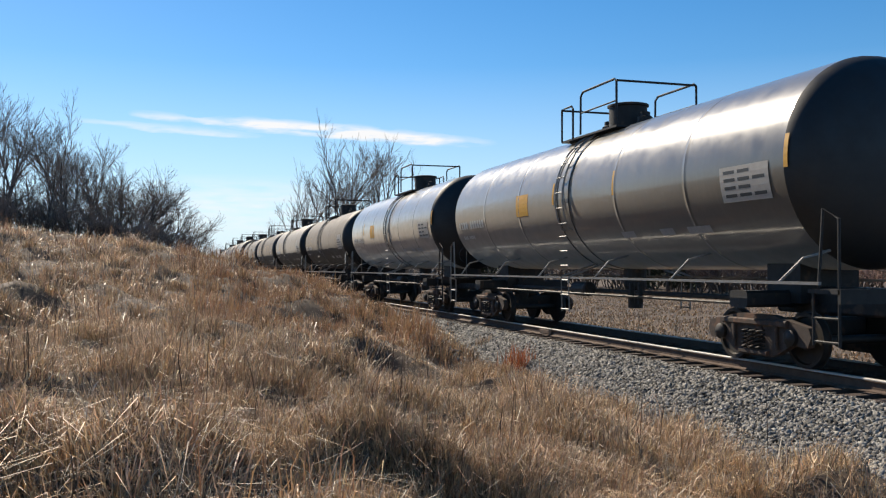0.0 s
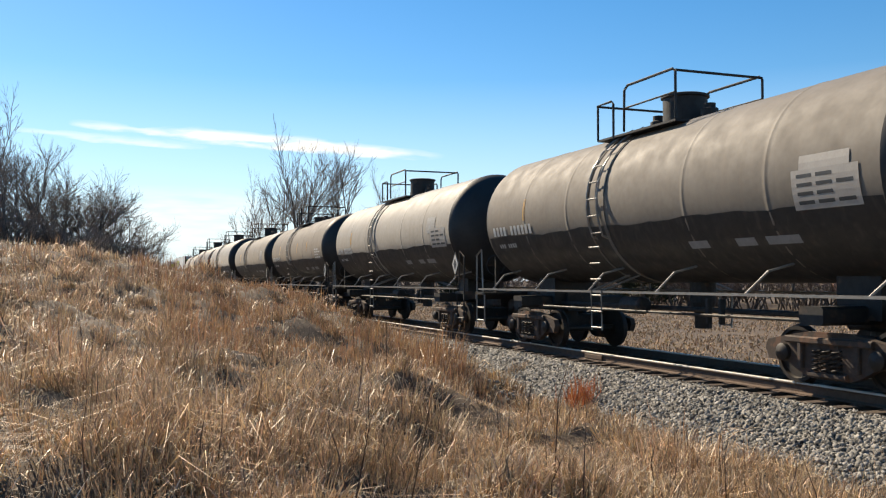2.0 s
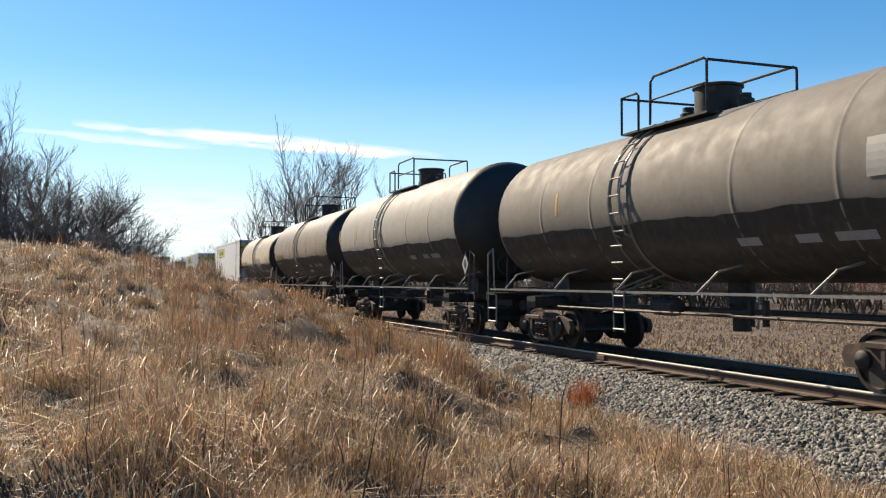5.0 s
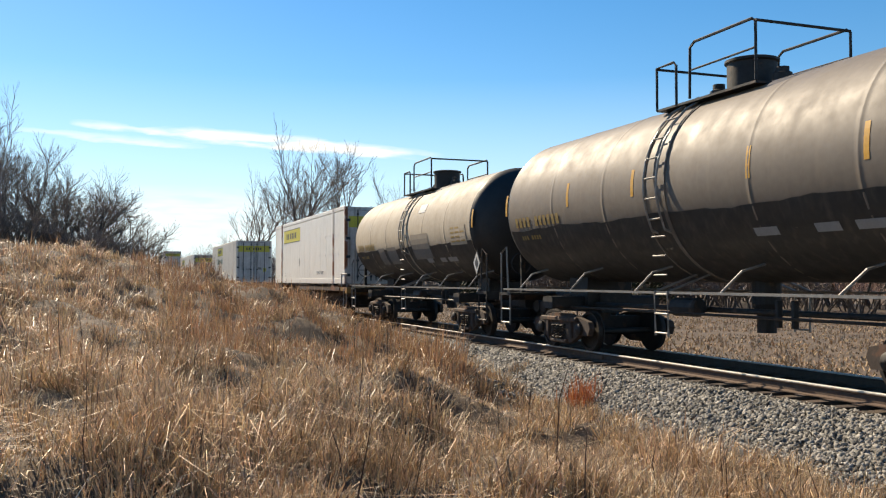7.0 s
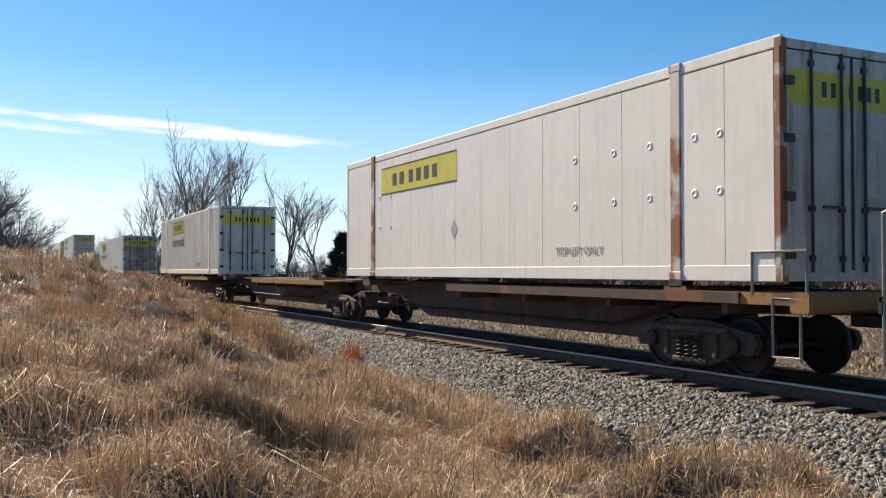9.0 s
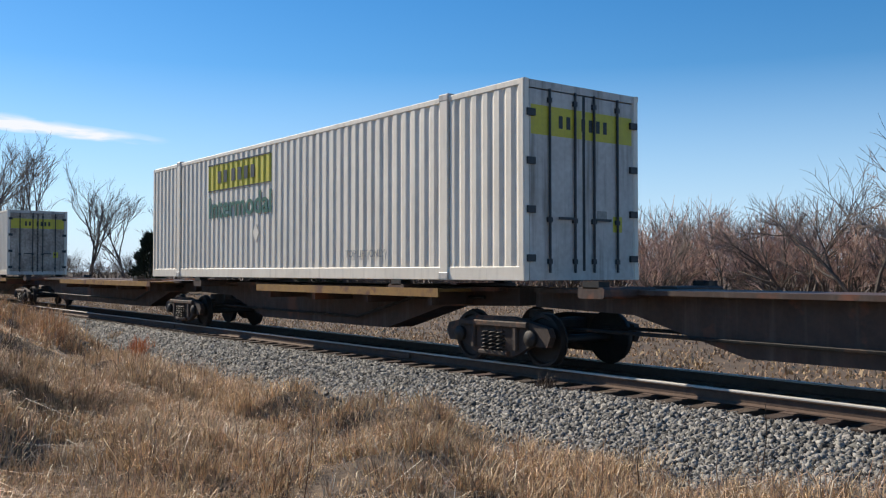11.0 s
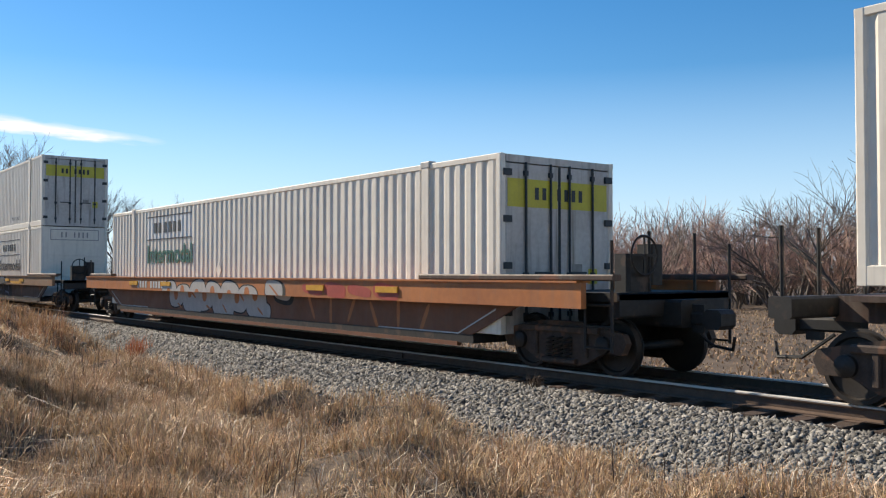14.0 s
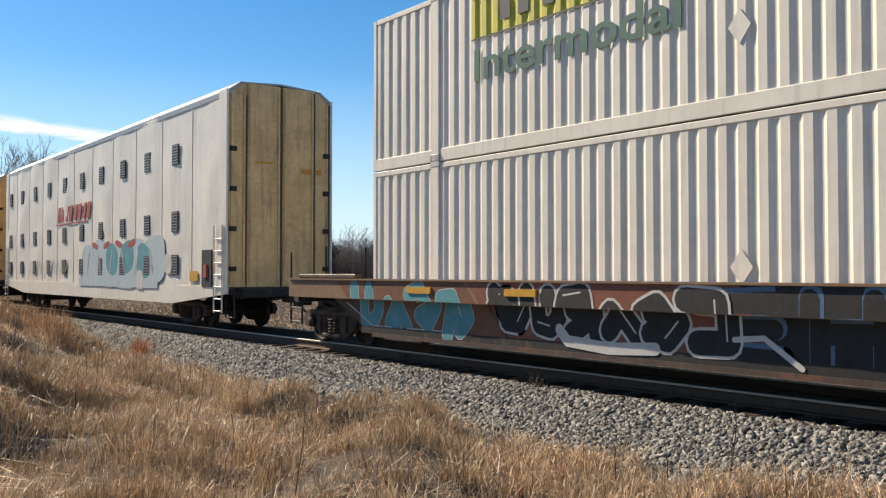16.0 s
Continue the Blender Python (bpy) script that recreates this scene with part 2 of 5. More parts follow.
tussock_straw = surface("golden_tussock_straw", (0.64, 0.455, 0.27), (0.31, 0.21, 0.12), rough=0.55, grain=0.6, island=0.7, through=0.10)
far_thatch = surface("brown_matted_grass", (0.42, 0.29, 0.175), (0.27, 0.18, 0.105), rough=0.8, grain=0.4, island=0.3, through=0.1)
red_straw = surface("russet_grass", (0.43, 0.265, 0.15), (0.28, 0.16, 0.088), rough=0.6, grain=0.4, island=0.4, through=0.25)
stem_dark = surface("dark_dead_stems", (0.11, 0.065, 0.04), (0.06, 0.038, 0.026), rough=0.8, grain=4, island=0.3)
bark = surface("grey_brown_bark", (0.13, 0.105, 0.085), (0.065, 0.052, 0.042), rough=0.9, grain=6, bump=0.5)
twig = surface("bare_twigs", (0.255, 0.20, 0.165), (0.15, 0.118, 0.098), rough=0.85, grain=1.0, island=0.25)
twig_red = surface("reddish_bare_twigs", (0.52, 0.35, 0.27), (0.34, 0.22, 0.17), rough=0.85, grain=1.0, island=0.25)
cedar_green = surface("dark_cedar_needles", (0.035, 0.045, 0.022), (0.018, 0.024, 0.012), rough=0.85, grain=3, island=0.3)
paint_grey = surface("pale_graffiti_paint", (0.46, 0.43, 0.40), (0.33, 0.31, 0.29), rough=0.5, grain=5)
faded_blue = surface("faded_blue_grey_spray", (0.33, 0.43, 0.47), (0.46, 0.50, 0.50), rough=0.6, grain=1.6, spread=0.4, streaks=0.35)
paint_white = surface("white_graffiti_paint", (0.62, 0.59, 0.55), (0.45, 0.42, 0.39), rough=0.5, grain=5)
well_red = surface("dull_red_sprayed_paint", (0.24, 0.07, 0.035), (0.14, 0.045, 0.025), rough=0.55, grain=2)
paint_black = surface("black_graffiti_paint", (0.024, 0.023, 0.023), (0.014, 0.0135, 0.0135), rough=0.8, grain=5)
paint_teal = surface("teal_graffiti_paint", (0.09, 0.31, 0.34), (0.05, 0.19, 0.215), rough=0.6, grain=3)
paint_red = surface("red_graffiti_paint", (0.42, 0.07, 0.05), (0.30, 0.06, 0.04), rough=0.5, grain=3)
paint_blue = surface("blue_graffiti_paint", (0.09, 0.16, 0.27), (0.06, 0.11, 0.19), rough=0.5, grain=3)


# ---- mesh helpers ----
class Geo:
    """Vertices and faces of one mesh."""

    def __init__(self):
        self.v, self.f = [], []

    def add(self, verts, faces):
        n = len(self.v)
        self.v += [tuple(p) for p in verts]
        self.f += [tuple(i + n for i in f) for f in faces]
        return self

    def box(self, x, y, z, sx, sy, sz, cut=0.0):
        """A box with its middle at x, y, z; cut bevels the four edges along its longest side."""
        h = (sx / 2, sy / 2, sz / 2)
        if not cut:
            vs = [(x + a * h[0], y + b * h[1], z + c * h[2]) for a in (-1, 1) for b in (-1, 1) for c in (-1, 1)]
            return self.add(vs, [(0, 1, 3, 2), (4, 6, 7, 5), (0, 4, 5, 1), (2, 3, 7, 6), (0, 2, 6, 4), (1, 5, 7, 3)])
        k = h.index(max(h))
        i, j = [a for a in (0, 1, 2) if a != k]
        ring = []
        for a, b in ((-1, -1), (1, -1), (1, 1), (-1, 1)):
            p, q = (a * h[i], b * (h[j] - cut)), (a * (h[i] - cut), b * h[j])
            ring += [p, q] if a * b < 0 else [q, p]
        ring = sorted(ring, key=lambda r: math.atan2(r[1] / h[j], r[0] / h[i]))
        vs = []
        for e in (-1, 1):
            for p, q in ring:
                c = [0, 0, 0]
                c[i], c[j], c[k] = p, q, e * h[k]
                vs.append((x + c[0], y + c[1], z + c[2]))
        fs = [tuple(range(7, -1, -1)), tuple(range(8, 16))]
        fs += [(a, (a + 1) % 8, (a + 1) % 8 + 8, a + 8) for a in range(8)]
        return self.add(vs, fs)

    def prism(self, poly, x0, x1):
        """A polygon of (y, z) points drawn out from x0 to x1."""
        n = len(poly)
        vs = [(x0, *p) for p in poly] + [(x1, *p) for p in poly]
        fs = [tuple(range(n)), tuple(range(2 * n - 1, n - 1, -1))]
        fs += [(i, i + n, (i + 1) % n + n, (i + 1) % n) for i in range(n)]
        return self.add(vs, fs)

    def profile(self, poly, y0, y1):
        """A polygon of (x, z) points drawn out from y0 to y1."""
        n = len(poly)
        vs = [(p[0], y0, p[1]) for p in poly] + [(p[0], y1, p[1]) for p in poly]
        fs = [tuple(range(n)), tuple(range(2 * n - 1, n - 1, -1))]
        fs += [(i, i + n, (i + 1) % n + n, (i + 1) % n) for i in range(n)]
        return self.add(vs, fs)

    def tube(self, points, r, n=6, r_end=None):
        pts = [Vector(p) for p in points]
        r_end = r if r_end is None else r_end
        vs, fs, up = [], [], Vector((0.31, 0.17, 0.93))
        for i, p in enumerate(pts):
            d = (pts[min(i + 1, len(pts) - 1)] - pts[max(i - 1, 0)]).normalized()
            a = d.cross(up)
            if a.length < 0.1:
                a = d.cross(Vector((1, 0, 0)))
            a.normalize()
            b = d.cross(a)
            rr = r + (r_end - r) * i / max(1, len(pts) - 1)
            vs += [p + (a * math.cos(k * math.tau / n) + b * math.sin(k * math.tau / n)) * rr for k in range(n)]
        for i in range(len(pts) - 1):
            fs += [(i * n + k, i * n + (k + 1) % n, (i + 1) * n + (k + 1) % n, (i + 1) * n + k) for k in range(n)]
        fs += [tuple(range(n - 1, -1, -1)), tuple(range((len(pts) - 1) * n, len(pts) * n))]
        return self.add(vs, fs)

    def lathe(self, prof, axis, mid, n=24):
        """(along, radius) pairs turned about an axis ('x', 'y' or 'z') through mid."""
        vs, fs = [], []
        for s, r in prof:
            for k in range(n):
                a = k * math.tau / n
                c, d = r * math.cos(a), r * math.sin(a)
                o = {"x": (s, c, d), "y": (c, s, d), "z": (c, d, s)}[axis]
                vs.append((mid[0] + o[0], mid[1] + o[1], mid[2] + o[2]))
        for i in range(len(prof) - 1):
            fs += [(i * n + k, i * n + (k + 1) % n, (i + 1) * n + (k + 1) % n, (i + 1) * n + k) for k in range(n)]
        ring = abs(prof[0][1] - prof[-1][1]) < 0.001 and prof[0][0] == prof[-1][0]
        if prof[0][1] > 1e-4 and not ring:
            fs.append(tuple(range(n)))
        if prof[-1][1] > 1e-4 and not ring:
            fs.append(tuple(range((len(prof) - 1) * n, len(prof) * n)))
        return self.add(vs, fs)


def mesh_of(name, geo, material, smooth=False):
    me = bpy.data.meshes.new(name)
    me.from_pydata(geo.v, [], geo.f)
    bm = bmesh.new()
    bm.from_mesh(me)
    bmesh.ops.recalc_face_normals(bm, faces=bm.faces)
    bm.to_mesh(me)
    bm.free()
    me.materials.append(material)
    if smooth:
        me.polygons.foreach_set("use_smooth", [True] * len(me.polygons))
        me.set_sharp_from_angle(angle=radians(38))
    return me


def part(name, geo, material, parent, label="", smooth=False, at=None):
    """Links a Geo, or a mesh made before, as one mesh object under a thing or a part."""
    ob = new(name, geo if isinstance(geo, bpy.types.Mesh) else mesh_of(name, geo, material, smooth))
    ob.parent = parent
    if at is not None:
        ob.matrix_basis = at
    return tagged(ob, label)


def thing(name, label, category, group="", kind="", at=None):
    ob = new(name)
    ob.empty_display_size = 0.3
    if at is not None:
        ob.matrix_basis = at
    return tagged(ob, label, category, group, kind)


def raw_mesh(name, verts, faces, material):
    """A mesh from arrays whose faces all have the same number of corners."""
    me = bpy.data.meshes.new(name)
    verts, faces = np.asarray(verts, dtype=np.float32), np.asarray(faces, dtype=np.int32)
    k = faces.shape[1]
    me.vertices.add(len(verts))
    me.vertices.foreach_set("co", verts.ravel())
    me.loops.add(faces.size)
    me.loops.foreach_set("vertex_index", faces.ravel())
    me.polygons.add(len(faces))
    me.polygons.foreach_set("loop_start", np.arange(0, faces.size, k, dtype=np.int32))
    me.update(calc_edges=True)
    me.validate()
    me.materials.append(material)
    return me


# ---- ground ----
ROWS = (-400, -20, 0, 10, 20, 30, 38, 45, 60, 400)
COLS = (-400, -30, -12, -4, 0, 3, 5, 7)
HEIGHT = np.array((
    (0.5, 0.5, 0.3, 0.1, 0.0, -0.15, -0.30, -0.40),
    (0.5, 0.5, 0.3, 0.1, 0.0, -0.15, -0.30, -0.40),
    (0.6, 0.6, 0.3, 0.1, 0.0, -0.15, -0.30, -0.40),
    (0.9, 0.9, 0.5, 0.2, 0.0, -0.25, -0.45, -0.60),
    (2.0, 2.0, 1.2, 0.6, 0.1, -0.30, -0.50, -0.70),
    (3.4, 3.4, 2.2, 1.4, 0.8, 0.40, 0.10, -0.25),
    (4.4, 4.4, 3.0, 2.2, 1.75, 1.30, 0.90, 0.40),
    (4.8, 4.8, 3.5, 2.8, 2.3, 1.80, 1.35, 0.80),
    (4.8, 4.8, 3.5, 2.8, 2.3, 1.75, 1.25, 0.75),
    (4.0, 4.0, 3.0, 2.4, 2.0, 1.5, 1.1, 0.7)))
EDGE_Y = (-400, 0, 5, 10, 13, 20, 26, 31, 38, 45, 400)
EDGE_X = (7.3, 7.3, 7.35, 7.6, 7.6, 7.75, 8.15, 8.6, 8.9, 9.1, 9.1)
EDGE_Z = (-0.5, -0.5, -0.52, -0.66, -0.72, -0.8, -0.72, -0.5, -0.3, -0.25, -0.25)
BED = -0.26             # top of the ballast, a little under the tops of the ties


def lumps(x, y):
    """Tussocks and hollows of the grassy bank."""
    s = np.sin(x * 1.9 + 1.3 * np.sin(y * 0.55)) * np.sin(y * 1.25 + 0.9 * np.sin(x * 0.8))
    s += 0.6 * np.sin(x * 3.7 + y * 2.1 + 1.0) * np.sin(y * 3.1 - x * 1.2)
    s += 1.1 * np.sin(x * 0.95 + 0.4 + 0.5 * np.sin(y * 0.6)) * np.sin(y * 0.78 - 0.6 + 0.6 * np.sin(x * 0.7))
    # low ledges of matted grass, steep on the side away from the sun
    p = (y + 0.55 * np.sin(x * 0.9 + 0.7) + 0.35 * np.sin(x * 2.3)) / 2.9
    p = p - np.floor(p)
    step = np.where(p < 0.28, p / 0.28, (1 - p) / 0.72)
    step = step * step * (3 - 2 * step)
    much = np.clip(0.55 + 0.9 * np.sin(x * 0.62 + y * 0.23 + 0.9) * np.sin(y * 0.41 - x * 0.35), 0, 1.2)
    return s + 2.9 * (step - 0.45) * much * np.clip((33 - y) / 9, 0, 1)


def ground_z(x, y):
    """Height of the ground at x, y (arrays)."""
    x, y = np.broadcast_arrays(np.asarray(x, float), np.asarray(y, float))
    ex, ez = np.interp(y, EDGE_Y, EDGE_X), np.interp(y, EDGE_Y, EDGE_Z)
    cols = np.array([np.interp(y.ravel(), ROWS, HEIGHT[:, j]) for j in range(len(COLS))])
    xs = np.array(COLS, float)
    j = np.clip(np.searchsorted(xs, x.ravel()) - 1, 0, len(xs) - 2)
    r = np.arange(x.size)
    f = np.clip((x.ravel() - xs[j]) / (xs[j + 1] - xs[j]), 0, 1)
    bank = (cols[j, r] * (1 - f) + cols[j + 1, r] * f).reshape(x.shape)
    f2 = np.clip((x - 7) / np.maximum(ex - 7, 0.2), 0, 1)
    left = np.where(x < 7, bank, bank * (1 - f2) + ez * f2)
    fade = np.clip((ex - x) / 1.2, 0, 1) * np.clip((70 - np.abs(y)) / 20, 0, 1)
    left = left + 0.16 * lumps(x, y) * fade
    # a bank in the grass with a steep face
    line = 14.9 + 0.5 * np.sin(x * 1.1) + 0.3 * np.sin(x * 2.7 + 1)
    rise = np.clip((y - line) / 0.9, 0, 1)
    rise = rise * rise * (3 - 2 * rise) * np.clip((26 - y) / 7, 0, 1)
    left = left + 0.26 * rise * np.clip((x + 6) / 2, 0, 1) * np.clip((4.2 - x) / 1.6, 0, 1)
    near = np.clip((x - ex) / np.maximum(9.15 - ex, 0.3), 0, 1)
    slope = ez + (BED - ez) * near
    far = x - RAIL_X
    right = np.where(far < 2.0, BED, BED - np.clip((far - 2.0) / 2.2, 0, 1) * 0.35)
    return np.where(x < ex, left, np.where(x < 9.15, slope, right))


def grid_sheet(name, xs, ys, material, drop=0.0):
    gx, gy = np.meshgrid(xs, ys)
    v = np.stack([gx.ravel(), gy.ravel(), ground_z(gx, gy).ravel() - drop], 1)
    w, h = len(xs), len(ys)
    i = (np.arange(h - 1)[:, None] * w + np.arange(w - 1)[None]).ravel()
    f = np.stack([i, i + 1, i + 1 + w, i + w], 1)
    return raw_mesh(name, v, f, material)


gx = np.concatenate([np.array([-2500, -1200, -500, -200, -90, -50]), np.arange(-30, 15.5, 0.3), np.array([17, 20, 28, 40, 60, 100, 200, 500, 1200, 2500])])
gy = np.concatenate([np.array([-2500, -900, -300, -100, -45]), np.arange(-20, 62, 0.4), np.array([65, 70, 80, 100, 140, 200, 350, 700, 1500, 2800])])
ground = new("ground", grid_sheet("ground", gx, gy, soil))
ground.data.polygons.foreach_set("use_smooth", [True] * len(ground.data.polygons))
tagged(ground, "dry thatch and soil of a grassy railway bank", "ground", kind="structure")
bx = np.arange(7.3, 13.3, 0.12)
by = np.concatenate([np.arange(-14, 60, 0.3), np.arange(60, 420, 6)])
gxx, gyy = np.meshgrid(bx, by)
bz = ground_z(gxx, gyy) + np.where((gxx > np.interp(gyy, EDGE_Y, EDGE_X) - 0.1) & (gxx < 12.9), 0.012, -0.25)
iw = (np.arange(len(by) - 1)[:, None] * len(bx) + np.arange(len(bx) - 1)[None]).ravel()
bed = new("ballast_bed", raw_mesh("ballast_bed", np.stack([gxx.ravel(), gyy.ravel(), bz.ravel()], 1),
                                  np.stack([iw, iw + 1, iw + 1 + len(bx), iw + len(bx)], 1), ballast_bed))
tagged(bed, "bed of packed grey crushed stone under the track", "ballast", kind="structure")

# ---- track ----
track = thing("railway_track", "single railway track of worn steel rails on creosoted ties", "railway track", kind="structure", at=pose(RAIL_X, 0, 0))
HEAD = ((-0.037, 0.0), (0.037, 0.0), (0.037, -0.03), (0.01, -0.045), (0.009, -0.135), (0.07, -0.155), (0.07, -0.17),
        (-0.07, -0.17), (-0.07, -0.155), (-0.009, -0.135), (-0.01, -0.045), (-0.037, -0.03))
for sx in (-0.755, 0.755):
    rail = part("rail", Geo().profile([(x + sx, z - 0.004) for x, z in HEAD], -60, 420), rail_side, track, "rust-brown steel rail")
    part("rail_head", Geo().box(sx, 180, -0.011, 0.078, 480, 0.026, 0.005), rail_top, rail, "polished running surface")

# ---- the train: how far it has come, seconds and metres ----
RUN = ((0.0, 0.0), (0.5, 7.9), (1.0, 15.8), (1.5, 23.7), (2.0, 31.6), (2.5, 39.5), (3.0, 47.4), (3.5, 55.3), (4.0, 63.2), (5.0, 79.0), (6.0, 94.8),
       (6.5, 102.7), (7.0, 110.6), (7.5, 118.5), (8.0, 126.4), (8.5, 134.4), (9.0, 144.4), (9.5, 152.0), (9.7, 155.4), (10.7, 173.2),
       (11.8, 193.4), (12.0, 197.4), (12.5, 206.0), (13.0, 216.3), (13.5, 227.2), (14.0, 238.0), (14.5, 249.0), (15.0, 259.6),
       (15.5, 270.4), (16.0, 281.2))
rolling = []            # (thing, place along the train)
spinning = []           # (wheelset, its pose on its car)
WHEEL_R = 0.42


def on_train(ob, y):
    ob.matrix_basis = pose(RAIL_X, y, 0)
    rolling.append((ob, y))
    return ob


# ---- parts that all cars share ----
def wheelset_mesh():
    g = Geo()
    g.lathe([(-0.95, 0.07), (0.95, 0.07)], "x", (0, 0, 0), 10)
    for s in (-1, 1):
        prof = [(0.68, 0.10), (0.685, 0.30), (0.69, 0.44), (0.715, 0.45), (0.72, WHEEL_R), (0.82, WHEEL_R - 0.006), (0.82, 0.36), (0.78, 0.34), (0.765, 0.14), (0.83, 0.13), (0.83, 0.08)]
        g.lathe([(s * a, r) for a, r in prof], "x", (0, 0, 0), 28)
    return mesh_of("wheelset", g, wheel_steel, True)


def side_frame_mesh(s):
    g = Geo()
    top = [(-1.28, 0.50), (-1.22, 0.63), (-0.70, 0.73), (-0.40, 0.78), (0.40, 0.78), (0.70, 0.73), (1.22, 0.63), (1.28, 0.50),
           (1.20, 0.34), (0.84, 0.34), (0.52, 0.18), (0.34, 0.13), (-0.34, 0.13), (-0.52, 0.18), (-0.84, 0.34), (-1.20, 0.34)]
    g.prism(top, s * 0.92, s * 1.04)
    g.box(s * 1.06, 0, 0.66, 0.10, 1.6, 0.10, 0.02).box(s * 1.06, 0, 0.19, 0.10, 0.7, 0.08, 0.02)
    for y in (-0.52, 0.52):
        g.box(s * 1.06, y, 0.44, 0.08, 0.10, 0.36, 0.02)
    return mesh_of("side_frame", g, truck_steel)


def spring_mesh(s):
    turns = [(s * 1.085 + 0.062 * math.cos(k * 0.9), 0.062 * math.sin(k * 0.9), 0.24 + 0.0088 * k) for k in range(36)]
    return mesh_of("spring", Geo().tube(turns, 0.015, 5), wheel_steel, True)


WHEELSET = wheelset_mesh()
SIDE = {s: side_frame_mesh(s) for s in (-1, 1)}
SPRING = {s: spring_mesh(s) for s in (-1, 1)}
CAP = {s: mesh_of("bearing_cap", Geo().lathe([(s * 1.02, 0.13), (s * 1.10, 0.13), (s * 1.13, 0.09), (s * 1.14, 0.0)], "x", (0, 0, 0), 14), wheel_steel, True) for s in (-1, 1)}
BOLSTER = mesh_of("bolster", Geo().box(0, 0, 0.56, 2.1, 0.36, 0.30, 0.04).lathe([(0.6, 0.22), (0.86, 0.2)], "z", (0, 0, 0), 14), truck_steel)


def bogie(car, y):
    """A two-axle bogie as a part of a car, with its middle at y."""
    b = part("bogie", BOLSTER, None, car, "dusty cast steel bogie with roller bearings", at=pose(0, y, 0))
    for s in (-1, 1):
        part("side_frame", SIDE[s], None, b)
        for sy in (-0.18, 0.0, 0.18):
            part("spring", SPRING[s], None, b, at=pose(0, sy, 0))
    for dy in (-0.87, 0.87):
        w = part("wheelset", WHEELSET, None, car, at=pose(0, y + dy, WHEEL_R))
        spinning.append((w, pose(0, y + dy, WHEEL_R)))
        for s in (-1, 1):
            part("bearing_cap", CAP[s], None, b, at=pose(0, dy, 0.46))
    return b


COUPLER = mesh_of("coupler", Geo().box(0, 0.10, 0.85, 0.16, 0.9, 0.18, 0.03).box(0, -0.42, 0.85, 0.34, 0.30, 0.28, 0.06).box(0, -0.10, 0.85, 0.10, 0.2, 0.40)
                  .tube([(0.25, 0.3, 0.75), (0.3, -0.1, 0.45), (0.2, -0.5, 0.42), (0.1, -0.6, 0.6)], 0.025), frame_black)


TANK_R, TANK_Z = 1.52, 2.99


def on_shell(y, z, out=0.0):
    """A point on the near side of a tank at height z."""
    r = TANK_R
    a = math.asin(max(-1, min(1, (z - TANK_Z) / r)))
    return (-(r + out) * math.cos(a), y, TANK_Z + (r + out) * math.sin(a))


def shell_patch(y0, y1, z0, z1, out=0.003, n=6, side=1):
    """A curved patch that lies on the near side of the tank."""
    g = Geo()
    zs = np.linspace(z0, z1, n)
    vs = [on_shell(y, z, out) for z in zs for y in (y0, y1)]
    return g.add(vs, [(2 * i, 2 * i + 1, 2 * i + 3, 2 * i + 2) for i in range(n - 1)])


def shell_lettering(owner, name, y, z, count, w, h, gap, material, skip=()):
    """Lettering as plain bars on the shell, each a part of its own."""
    for i in range(count):
        if i not in skip:
            c = y - i * (w + gap)
            part(name, shell_patch(c - 0.8 * w, c, z, z + h, 0.0115, 3), material, owner)


